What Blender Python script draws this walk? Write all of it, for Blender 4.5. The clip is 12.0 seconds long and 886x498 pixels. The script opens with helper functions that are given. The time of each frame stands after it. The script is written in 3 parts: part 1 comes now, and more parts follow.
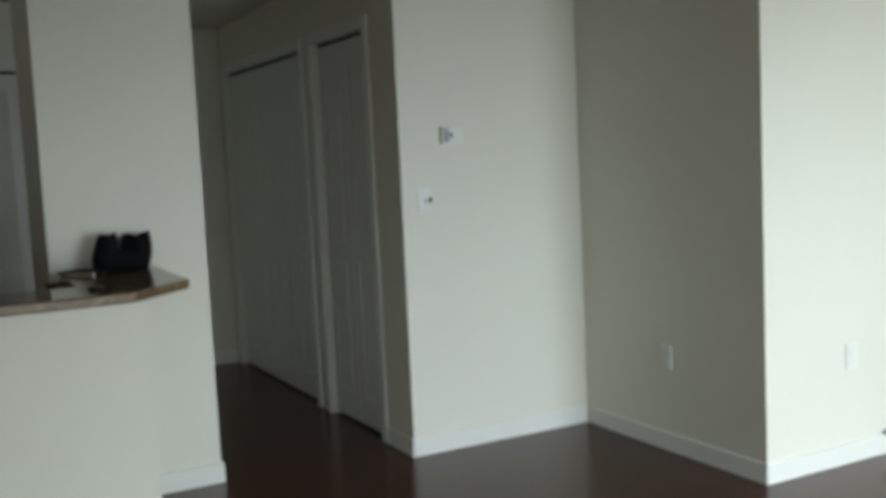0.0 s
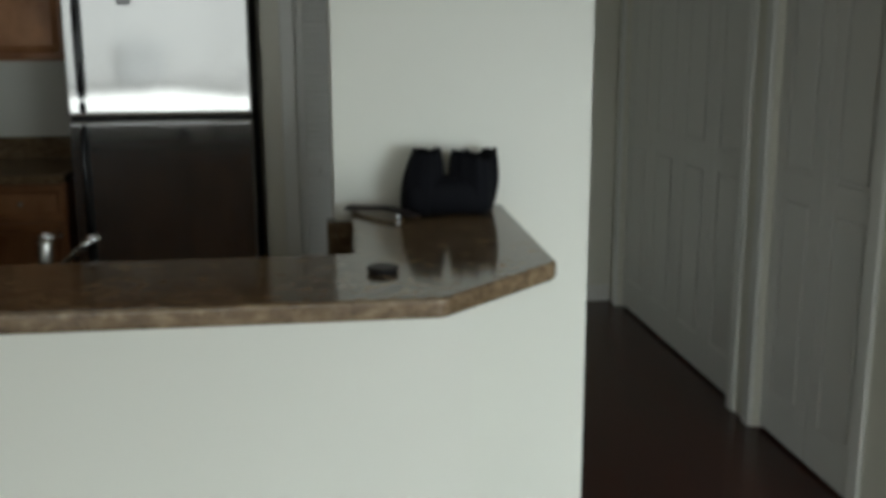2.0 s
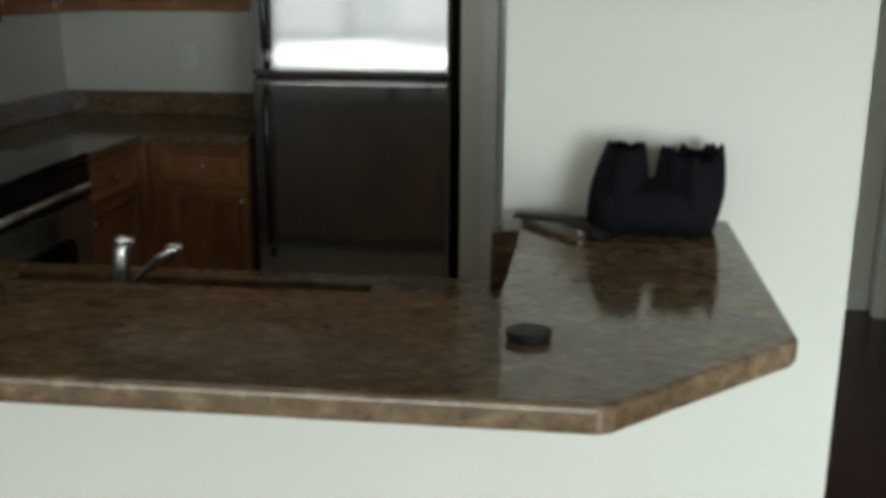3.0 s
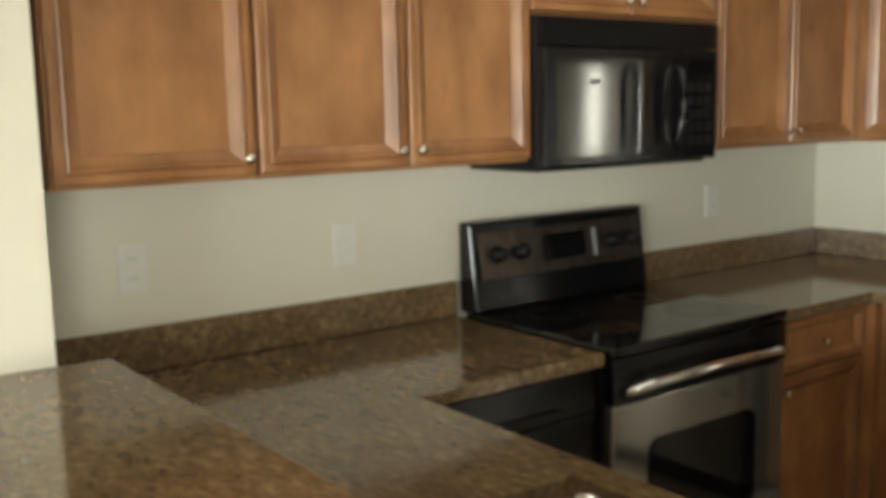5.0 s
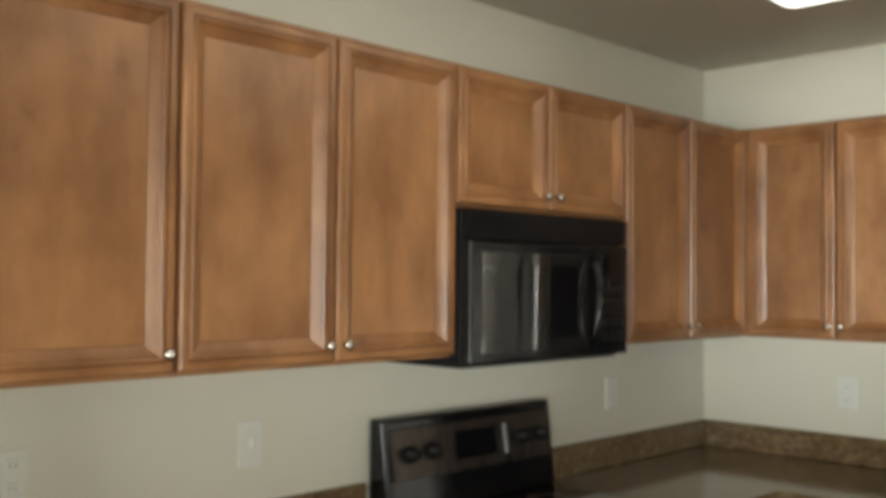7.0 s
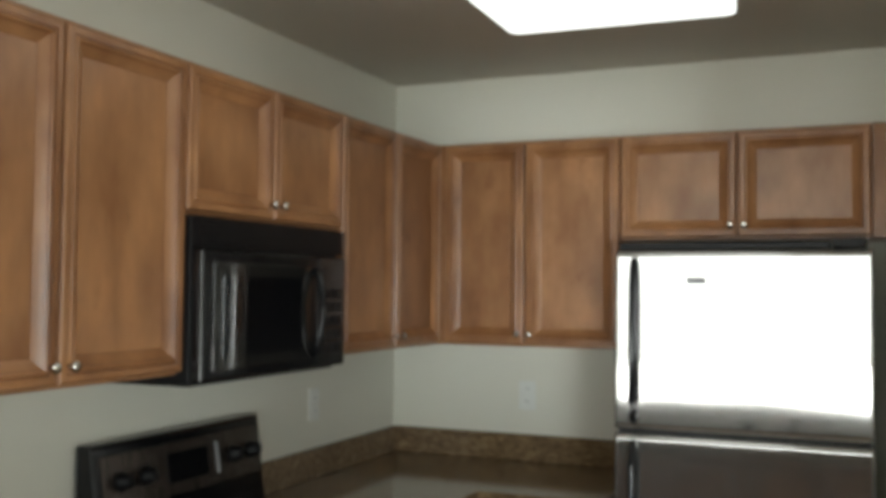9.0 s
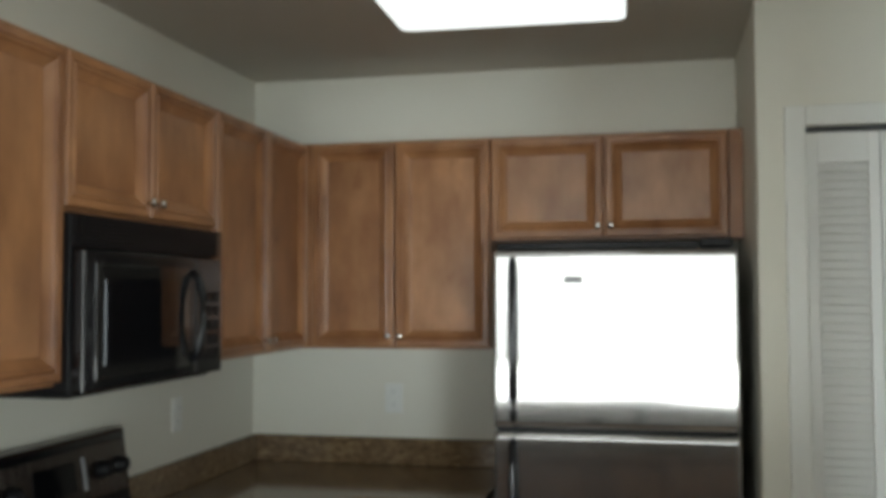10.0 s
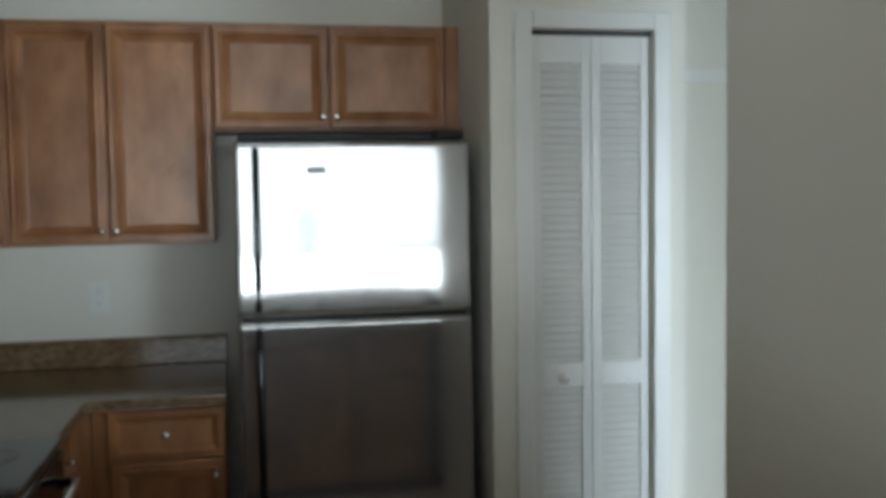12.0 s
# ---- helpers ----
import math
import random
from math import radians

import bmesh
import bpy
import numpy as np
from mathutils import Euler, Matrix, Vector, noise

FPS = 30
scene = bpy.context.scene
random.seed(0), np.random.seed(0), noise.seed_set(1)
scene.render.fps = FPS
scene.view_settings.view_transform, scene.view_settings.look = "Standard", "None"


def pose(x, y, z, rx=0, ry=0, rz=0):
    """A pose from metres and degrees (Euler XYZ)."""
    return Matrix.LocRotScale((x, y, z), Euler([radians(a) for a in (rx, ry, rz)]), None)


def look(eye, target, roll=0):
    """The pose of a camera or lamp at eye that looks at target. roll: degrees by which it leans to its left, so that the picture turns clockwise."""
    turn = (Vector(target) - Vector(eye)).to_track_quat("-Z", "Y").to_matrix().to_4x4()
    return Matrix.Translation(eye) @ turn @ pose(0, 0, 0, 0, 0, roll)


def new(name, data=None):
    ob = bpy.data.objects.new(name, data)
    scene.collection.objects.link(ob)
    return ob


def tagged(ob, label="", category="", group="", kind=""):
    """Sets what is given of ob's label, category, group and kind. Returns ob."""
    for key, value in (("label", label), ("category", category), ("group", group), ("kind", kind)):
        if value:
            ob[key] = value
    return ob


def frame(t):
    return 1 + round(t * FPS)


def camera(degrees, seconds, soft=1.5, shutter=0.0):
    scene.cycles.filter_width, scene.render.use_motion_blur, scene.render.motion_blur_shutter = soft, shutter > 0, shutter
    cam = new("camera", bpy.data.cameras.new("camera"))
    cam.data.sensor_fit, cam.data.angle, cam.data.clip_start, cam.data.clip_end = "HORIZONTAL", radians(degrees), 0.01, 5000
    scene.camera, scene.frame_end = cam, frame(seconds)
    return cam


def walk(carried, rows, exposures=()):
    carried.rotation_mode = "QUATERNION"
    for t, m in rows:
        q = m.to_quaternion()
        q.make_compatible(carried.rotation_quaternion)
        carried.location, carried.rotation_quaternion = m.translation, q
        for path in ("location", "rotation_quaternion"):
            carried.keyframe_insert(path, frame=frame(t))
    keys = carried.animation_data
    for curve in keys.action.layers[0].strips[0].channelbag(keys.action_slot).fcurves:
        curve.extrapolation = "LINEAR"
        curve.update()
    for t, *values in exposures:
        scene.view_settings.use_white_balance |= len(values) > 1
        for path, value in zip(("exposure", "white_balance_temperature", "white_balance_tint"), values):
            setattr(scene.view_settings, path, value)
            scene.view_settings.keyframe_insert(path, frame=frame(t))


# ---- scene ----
LENS = 48.23
PATH = [
    (0, (1.761, -5.255, 1.508), (2.7, -3.5, 1.321), -2.7),
    (0.5, (1.838, -4.67, 1.526), (2.605, -2.836, 1.296), -1.1),
    (1, (1.917, -4.142, 1.512), (2.552, -2.266, 1.233), -0.6),
    (1.5, (2.078, -3.674, 1.519), (2.529, -1.757, 1.169), -0.6),
    (2, (2.236, -3.263, 1.525), (2.478, -1.323, 1.099), -0.2),
    (2.5, (2.323, -2.912, 1.525), (2.357, -0.976, 1.022), 0.1),
    (4.5, (2.483, -1.994, 1.542), (1.184, -0.523, 1.156), -0.1),
    (5, (2.439, -1.848, 1.557), (0.848, -0.669, 1.277), -1.2),
    (5.5, (2.381, -1.858, 1.576), (0.714, -0.76, 1.452), -1.6),
    (6, (2.304, -1.886, 1.595), (0.687, -0.709, 1.586), -0.8),
    (6.5, (2.239, -1.915, 1.605), (0.723, -0.611, 1.657), -0.2),
    (7, (2.179, -1.915, 1.613), (0.786, -0.482, 1.675), 0.5),
    (9, (1.92, -2.013, 1.627), (1.136, -0.175, 1.707), 0.5),
    (9.5, (1.793, -2.021, 1.627), (1.198, -0.114, 1.711), 0.3),
    (10, (1.694, -2.033, 1.614), (1.27, -0.081, 1.705), -0.2),
    (10.5, (1.598, -2.049, 1.603), (1.354, -0.067, 1.7), -0.6),
    (11, (1.45, -2.064, 1.603), (1.423, -0.066, 1.679), -0.8),
    (11.5, (1.293, -2.08, 1.605), (1.487, -0.09, 1.601), -0.9),
    (12, (1.174, -2.084, 1.603), (1.57, -0.128, 1.475), -0.8),
]


cam = camera(LENS, 12.0, soft=4.8)
walk(cam, [(t, look(eye, target, roll)) for t, eye, target, roll in PATH],
     exposures=[(0.0, -1.83, 6500, 3), (1.0, -1.62, 6500, 3), (2.0, -1.40, 6500, 3), (2.7, -1.12, 6500, 2), (3.2, -0.75, 6550, 2), (3.7, 0.40, 6700, 3), (4.3, 1.45, 6900, 4), (5.0, 1.05, 7800, 5), (5.5, 0.74, 7900, 5), (6.0, 0.70, 7700, 5), (6.5, 0.80, 7600, 6), (7.2, 0.82, 7500, 6), (9.0, 0.42, 6900, 4), (10.0, 0.14, 6650, 4), (10.5, 0.07, 6550, 4), (12.0, -0.04, 6050, 4)])

# ---- world and large lights ----
world = bpy.data.worlds.new("sky")
scene.world = world
world.use_nodes = True
wn = world.node_tree
sky = wn.nodes.new("ShaderNodeTexSky")
sky.sky_type, sky.sun_disc = "NISHITA", False
sky.sun_elevation, sky.sun_rotation = radians(50), radians(20)
wn.nodes["Background"].inputs["Strength"].default_value = 0.12
wn.links.new(sky.outputs["Color"], wn.nodes["Background"].inputs["Color"])
sun = new("sun", bpy.data.lights.new("sun", "SUN"))
sun.data.energy, sun.data.angle, sun.data.color = 3.5, radians(0.5), (1, 0.95, 0.87)
sun.matrix_world = look((0, 0, 30), (-6, -16.5, 0))

SOUTH = -6.5  # inner face of the window wall


def window_light(name, x0, x1, z0, z1, watts, color, drop=1.9, spread=98):
    """Sky light falls inwards and down: the lamp leans towards the floor."""
    lamp = bpy.data.lights.new(name, "AREA")
    lamp.shape, lamp.size, lamp.size_y, lamp.energy, lamp.color = "RECTANGLE", x1 - x0, z1 - z0, watts, color
    ob = new(name, lamp)
    ob.matrix_world = look(((x0 + x1) / 2, SOUTH + 0.03, (z0 + z1) / 2), ((x0 + x1) / 2, SOUTH + 4.0, (z0 + z1) / 2 - drop))
    lamp.spread = radians(spread)


window_light("window_daylight", -2.0, 1.2, 1.12, 2.40, 19, (0.90, 0.96, 1.0))
window_light("window_daylight", 1.2, 3.90, 1.12, 2.40, 15, (0.90, 0.96, 1.0))
window_light("window_daylight_low", -2.0, 3.90, 0.28, 1.12, 78, (0.92, 0.97, 1.0))
window_light("patio_daylight", 4.15, 5.85, 0.05, 2.05, 268, (0.80, 0.90, 1.0))


# Added fill light from the east, tuned to brighten the west cabinets.
side = new("side_fill_light", bpy.data.lights.new("side_fill_light", "AREA"))
side.data.shape, side.data.size, side.data.size_y, side.data.energy, side.data.color = "RECTANGLE", 1.5, 1.9, 100, (0.9, 0.96, 1.0)
side.matrix_world = look((7.17, -3.8, 1.3), (0, -3.8, 1.3))

# ---- materials ----
def material(name, color, rough=0.5, metal=0.0, coat=0.0):
    m = bpy.data.materials.new(name)
    m.use_nodes = True
    b = m.node_tree.nodes["Principled BSDF"]
    b.inputs["Base Color"].default_value = (*color, 1)
    b.inputs["Roughness"].default_value = rough
    b.inputs["Metallic"].default_value = metal
    b.inputs["Coat Weight"].default_value = coat
    return m, m.node_tree, b


def node(tree, kind, **values):
    n = tree.nodes.new(kind)
    for key, value in values.items():
        n.inputs[key].default_value = value
    return n


def coords(tree, scale=(1, 1, 1), turn=(0, 0, 0)):
    c = tree.nodes.new("ShaderNodeTexCoord")
    p = tree.nodes.new("ShaderNodeMapping")
    p.inputs["Scale"].default_value = scale
    p.inputs["Rotation"].default_value = turn
    tree.links.new(c.outputs["Object"], p.inputs["Vector"])
    return p.outputs["Vector"]


def ramp(tree, fac, stops):
    r = tree.nodes.new("ShaderNodeValToRGB")
    e = r.color_ramp.elements
    while len(e) < len(stops):
        e.new(0.5)
    for el, (pos, col) in zip(e, stops):
        el.position, el.color = pos, (*col, 1)
    tree.links.new(fac, r.inputs["Fac"])
    return r.outputs["Color"]


def noise_tex(tree, vec, scale, detail=4.0, rough=0.55):
    n = node(tree, "ShaderNodeTexNoise", Scale=scale, Detail=detail, Roughness=rough)
    tree.links.new(vec, n.inputs["Vector"])
    return n.outputs["Fac"]


def relief(tree, bsdf, height, strength, distance):
    b = node(tree, "ShaderNodeBump", Strength=strength, Distance=distance)
    tree.links.new(height, b.inputs["Height"])
    tree.links.new(b.outputs["Normal"], bsdf.inputs["Normal"])


def paint(name, color, dark, rough=0.55, bump=0.12):
    m, t, b = material(name, color, rough)
    v = coords(t)
    t.links.new(ramp(t, noise_tex(t, v, 1.3), [(0.3, dark), (0.7, color)]), b.inputs["Base Color"])
    relief(t, b, noise_tex(t, v, 140, 3), bump, 0.002)
    return m


WALL = paint("wall_paint", (0.72, 0.70, 0.61), (0.70, 0.675, 0.585))
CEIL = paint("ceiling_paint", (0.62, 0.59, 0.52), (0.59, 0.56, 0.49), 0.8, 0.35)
TRIM = paint("trim_paint", (0.76, 0.755, 0.71), (0.73, 0.725, 0.68), 0.35, 0.03)
TILE = paint("beige_vinyl", (0.64, 0.54, 0.40), (0.56, 0.46, 0.34), 0.35, 0.1)
DOOR_WHITE = paint("door_paint", (0.72, 0.71, 0.67), (0.69, 0.68, 0.64), 0.4, 0.03)


def multiplied(t, first, *others, factor=1.0):
    c = first
    for other in others:
        mul = t.nodes.new("ShaderNodeMix")
        mul.data_type, mul.blend_type = "RGBA", "MULTIPLY"
        mul.inputs["Factor"].default_value = factor
        t.links.new(c, mul.inputs["A"])
        t.links.new(other, mul.inputs["B"])
        c = mul.outputs["Result"]
    return c


def wood_material(name, tint, rough):
    """Stained maple: cloudy figure, fine vertical grain and a tone of its own for each board."""
    m, t, b = material(name, (0.30, 0.14, 0.06), rough, 0, 0.0)
    b.inputs["Specular IOR Level"].default_value = 0.5
    info = t.nodes.new("ShaderNodeObjectInfo")
    shift = t.nodes.new("ShaderNodeVectorMath")
    shift.operation = "MULTIPLY_ADD"
    shift.inputs[1].default_value = (1, 1, 1)
    away = t.nodes.new("ShaderNodeCombineXYZ")
    far = t.nodes.new("ShaderNodeMath")
    far.operation = "MULTIPLY"
    far.inputs[1].default_value = 37.0
    t.links.new(info.outputs["Random"], far.inputs[0])
    for key in "XYZ":
        t.links.new(far.outputs["Value"], away.inputs[key])
    tc = t.nodes.new("ShaderNodeTexCoord")
    t.links.new(tc.outputs["Object"], shift.inputs[0])
    t.links.new(away.outputs["Vector"], shift.inputs[2])

    def scaled(scale):
        p = t.nodes.new("ShaderNodeMapping")
        p.inputs["Scale"].default_value = scale
        t.links.new(shift.outputs["Vector"], p.inputs["Vector"])
        return p.outputs["Vector"]

    fine = scaled((60, 60, 2.2))
    grain = ramp(t, noise_tex(t, scaled((4, 4, 1.3)), 2.2, 5, 0.55), [(0.25, (0.240, 0.106, 0.044)), (0.5, (0.330, 0.156, 0.068)), (0.78, (0.415, 0.208, 0.096))])
    streak = ramp(t, noise_tex(t, fine, 3, 4, 0.6), [(0.3, (0.94, 0.92, 0.90)), (0.6, (1, 1, 1))])
    cloud = ramp(t, noise_tex(t, scaled((1.5, 1.5, 1.0)), 4.5, 3, 0.55), [(0.30, (0.74, 0.67, 0.61)), (0.50, (0.97, 0.96, 0.95)), (0.68, (1.20, 1.19, 1.15))])
    knot = ramp(t, noise_tex(t, scaled((1, 1, 0.8)), 14, 2, 0.5), [(0.22, (0.82, 0.78, 0.73)), (0.34, (1, 1, 1))])
    tone = ramp(t, info.outputs["Random"], [(0.0, (0.90 * tint[0], 0.88 * tint[1], 0.86 * tint[2])), (1.0, (1.08 * tint[0], 1.08 * tint[1], 1.08 * tint[2]))])
    t.links.new(multiplied(t, grain, streak, cloud, knot, tone), b.inputs["Base Color"])
    relief(t, b, noise_tex(t, fine, 3, 4), 0.05, 0.001)
    return m


def granite_material():
    """Brown granite: beige and brown grains up to a few centimetres, with dark mica clusters."""
    m, t, b = material("brown_granite", (0.15, 0.10, 0.06), 0.11)
    b.inputs["IOR"].default_value = 1.52
    v = coords(t)
    lay = coords(t, (1, 1.7, 1.7), (0, 0, radians(25)))
    base = ramp(t, noise_tex(t, lay, 30, 4, 0.55), [(0.28, (0.103, 0.069, 0.039)), (0.43, (0.154, 0.105, 0.059)), (0.57, (0.197, 0.139, 0.081)), (0.74, (0.280, 0.210, 0.130))])
    mica = ramp(t, noise_tex(t, v, 85, 3, 0.6), [(0.32, (0.66, 0.63, 0.60)), (0.42, (1, 1, 1))])
    cloud = ramp(t, noise_tex(t, v, 7, 4), [(0.35, (0.80, 0.75, 0.70)), (0.62, (1.10, 1.07, 1.03))])
    vein = ramp(t, noise_tex(t, coords(t, (1, 2.4, 2.4), (0, 0, radians(20))), 17, 3), [(0.34, (0.72, 0.67, 0.62)), (0.48, (0.98, 0.96, 0.94)), (0.66, (1.14, 1.12, 1.08))])
    t.links.new(multiplied(t, base, mica, cloud, vein, factor=0.9), b.inputs["Base Color"])
    return m


def floor_material():
    m, t, b = material("dark_cherry_planks", (0.05, 0.014, 0.009), 0.24, 0, 0.0)
    b.inputs["Specular IOR Level"].default_value = 0.32
    v = coords(t, (1, 1, 1), (0, 0, radians(90)))
    br = node(t, "ShaderNodeTexBrick", Scale=1.0)
    br.inputs["Color1"].default_value = (0.036, 0.0095, 0.0065, 1)
    br.inputs["Color2"].default_value = (0.058, 0.0155, 0.0095, 1)
    br.inputs["Mortar"].default_value = (0.012, 0.006, 0.005, 1)
    br.inputs["Mortar Size"].default_value = 0.0015
    br.inputs["Brick Width"].default_value = 1.2
    br.inputs["Row Height"].default_value = 0.125
    t.links.new(v, br.inputs["Vector"])
    g = ramp(t, noise_tex(t, coords(t, (30, 2.0, 1)), 3, 5), [(0.3, (0.7, 0.65, 0.6)), (0.65, (1.15, 1.1, 1.05))])
    t.links.new(multiplied(t, br.outputs["Color"], g), b.inputs["Base Color"])
    relief(t, b, br.outputs["Fac"], -0.15, 0.001)
    return m


def steel_material(name, color, rough, wave):
    m, t, b = material(name, color, rough, 0.85)
    b.inputs["Anisotropic"].default_value = 0.3
    fine = noise_tex(t, coords(t, (260, 260, 3)), 3, 3)
    r = node(t, "ShaderNodeMapRange")
    for key, val in (("To Min", rough * 0.8), ("To Max", rough * 1.25)):
        r.inputs[key].default_value = val
    t.links.new(fine, r.inputs["Value"])
    t.links.new(r.outputs["Result"], b.inputs["Roughness"])
    if wave:
        relief(t, b, noise_tex(t, coords(t, (1.0, 1.0, 1.6)), 2.2, 1), wave, 0.02)
    return m


def plain(name, color, rough, metal=0.0, spots=0.12, spec=0.5):
    m, t, b = material(name, color, rough, metal)
    b.inputs["Specular IOR Level"].default_value = spec
    f = noise_tex(t, coords(t), 35, 4)
    lo = tuple(c * (1 - spots) for c in color)
    t.links.new(ramp(t, f, [(0.35, lo), (0.65, color)]), b.inputs["Base Color"])
    r = node(t, "ShaderNodeMapRange")
    r.inputs["To Min"].default_value, r.inputs["To Max"].default_value = rough * 0.85, rough * 1.2
    t.links.new(f, r.inputs["Value"])
    t.links.new(r.outputs["Result"], b.inputs["Roughness"])
    return m


WOOD, GLAZE = wood_material("stained_maple", (1, 1, 1), 0.32), wood_material("dark_glaze_in_mouldings", (0.70, 0.61, 0.56), 0.30)
GRANITE, FLOOR = granite_material(), floor_material()
STEEL = steel_material("stainless_steel", (0.44, 0.43, 0.42), 0.08, 0.09)
DARK_STEEL = steel_material("dark_stainless", (0.105, 0.085, 0.075), 0.26, 0)
BURNER = plain("printed_ring", (0.03, 0.03, 0.03), 0.3)
SINK_STEEL = steel_material("sink_steel", (0.36, 0.35, 0.34), 0.30, 0)
FAUCET_METAL = plain("satin_chrome", (0.42, 0.40, 0.37), 0.26, 1.0, 0.04)
CHROME = plain("polished_chrome", (0.80, 0.80, 0.80), 0.08, 1.0, 0.02)
NICKEL = plain("brushed_nickel", (0.72, 0.69, 0.64), 0.22, 1.0, 0.05)
BLACK = plain("black_enamel", (0.006, 0.006, 0.007), 0.16, spec=0.4)
BLACK_SATIN = plain("black_plastic", (0.007, 0.007, 0.008), 0.42, spec=0.22)
MIRROR_BLACK = plain("mirror_black_glass", (0.006, 0.006, 0.007), 0.03)
MIRROR_BLACK.node_tree.nodes["Principled BSDF"].inputs["IOR"].default_value = 2.2
DOOR_GLASS = plain("smoky_glass", (0.016, 0.015, 0.014), 0.05)
DOOR_GLASS.node_tree.nodes["Principled BSDF"].inputs["IOR"].default_value = 2.0
GLASS_BLACK = plain("black_glass", (0.006, 0.006, 0.007), 0.05)
GREY_PRINT = plain("grey_print", (0.30, 0.30, 0.31), 0.4)
PLATE = plain("white_plastic", (0.745, 0.745, 0.70), 0.35, 0, 0.03)
SLOT = plain("dark_slot", (0.05, 0.05, 0.05), 0.6)
FABRIC = plain("black_cloth", (0.006, 0.006, 0.008), 0.8, spec=0.12)
LEATHER = plain("dark_leather", (0.014, 0.009, 0.008), 0.5, spec=0.25)
# Toe-kick wood: the shade under the base cabinets is put into its colour.
SHADOW_WOOD = plain("shaded_toe_kick_wood", (0.10, 0.05, 0.025), 0.6)
CONCRETE = paint("patio_concrete", (0.50, 0.48, 0.44), (0.42, 0.40, 0.37), 0.9, 0.5)
STUCCO = paint("pale_stucco", (0.62, 0.60, 0.55), (0.56, 0.54, 0.50), 0.9, 0.6)


def glow(name, color, strength):
    m, t, b = material(name, (0.8, 0.8, 0.8), 0.4)
    b.inputs["Emission Color"].default_value = (*color, 1)
    b.inputs["Emission Strength"].default_value = strength
    return m


DIFFUSER = glow("lit_acrylic", (0.93, 0.97, 1.0), 1.0)


def glass_material():
    m, t, b = material("window_glass", (1, 1, 1), 0.0)
    b.inputs["Transmission Weight"].default_value = 1.0
    b.inputs["IOR"].default_value = 1.05
    return m


GLASS = glass_material()


# ---- mesh helpers ----
def box(bm, x0, x1, y0, y1, z0, z1, bevel=0.0, seg=2):
    vs = [bm.verts.new(p) for p in ((x0, y0, z0), (x1, y0, z0), (x1, y1, z0), (x0, y1, z0), (x0, y0, z1), (x1, y0, z1), (x1, y1, z1), (x0, y1, z1))]
    fs = [bm.faces.new([vs[i] for i in f]) for f in ((3, 2, 1, 0), (4, 5, 6, 7), (0, 1, 5, 4), (1, 2, 6, 5), (2, 3, 7, 6), (3, 0, 4, 7))]
    if bevel:
        edges = list({e for f in fs for e in f.edges})
        bmesh.ops.bevel(bm, geom=edges, offset=bevel, segments=seg, profile=0.5, affect="EDGES")
    return bm


def boxes(*rows, bevel=0.0):
    bm = bmesh.new()
    for r in rows:
        box(bm, *r, bevel=bevel)
    return bm


def prism(outline, z0, z1, bevel=0.0, seg=2):
    """A slab from a plan outline, counter-clockwise."""
    bm = bmesh.new()
    lo = [bm.verts.new((x, y, z0)) for x, y in outline]
    hi = [bm.verts.new((x, y, z1)) for x, y in outline]
    n = len(outline)
    bm.faces.new(lo[::-1])
    bm.faces.new(hi)
    for i in range(n):
        bm.faces.new((lo[i], lo[(i + 1) % n], hi[(i + 1) % n], hi[i]))
    if bevel:
        bmesh.ops.bevel(bm, geom=list(bm.edges), offset=bevel, segments=seg, profile=0.6, affect="EDGES")
    return bm


def lathe(bm, profile, origin, axis, seg=20):
    """Rings of (radius, height) round an axis."""
    m = Matrix.Translation(origin) @ Vector(axis).to_track_quat("Z", "Y").to_matrix().to_4x4()
    rings = []
    for r, h in profile:
        rings.append([bm.verts.new(m @ Vector((r * math.cos(2 * math.pi * k / seg), r * math.sin(2 * math.pi * k / seg), h))) for k in range(seg)])
    for p, q in zip(rings, rings[1:]):
        for k in range(seg):
            bm.faces.new((p[k], p[(k + 1) % seg], q[(k + 1) % seg], q[k]))
    bm.faces.new(rings[0][::-1])
    bm.faces.new(rings[-1])
    return bm


def bend(bm, points, radius, seg=12, flat=1.0):
    """A rod through points, with round ends."""
    pts = [Vector(p) for p in points]
    rings = []
    for i, p in enumerate(pts):
        way = (pts[min(i + 1, len(pts) - 1)] - pts[max(i - 1, 0)]).normalized()
        side = way.cross(Vector((0, 0, 1)))
        side = side.normalized() if side.length > 0.1 else Vector((1, 0, 0))
        up = side.cross(way)
        rings.append([bm.verts.new(p + radius * (math.cos(2 * math.pi * k / seg) * side + flat * math.sin(2 * math.pi * k / seg) * up)) for k in range(seg)])
    for p, q in zip(rings, rings[1:]):
        for k in range(seg):
            bm.faces.new((p[k], p[(k + 1) % seg], q[(k + 1) % seg], q[k]))
    bm.faces.new(rings[0][::-1])
    bm.faces.new(rings[-1])
    return bm


def mesh_object(name, bm, mat, smooth=False):
    bmesh.ops.recalc_face_normals(bm, faces=bm.faces)
    me = bpy.data.meshes.new(name)
    bm.to_mesh(me)
    bm.free()
    me.materials.append(mat)
    if smooth:
        me.shade_smooth()
    return new(name, me)


def thing(name, place, label, category, group="", kind="", turn=0):
    """An Empty at the base of a thing."""
    ob = new(name)
    ob.empty_display_size = 0.05
    ob.matrix_world = pose(*place, 0, 0, turn)
    return tagged(ob, label, category, group, kind)


def part(name, bm, mat, parent, label="", smooth=False, at=None):
    """One mesh under a thing or a part, in the thing's own coordinates."""
    ob = mesh_object(name, bm, mat, smooth)
    ob.parent = parent
    if at is not None:
        ob.matrix_basis = at
    if label:
        ob["label"] = label
    return ob


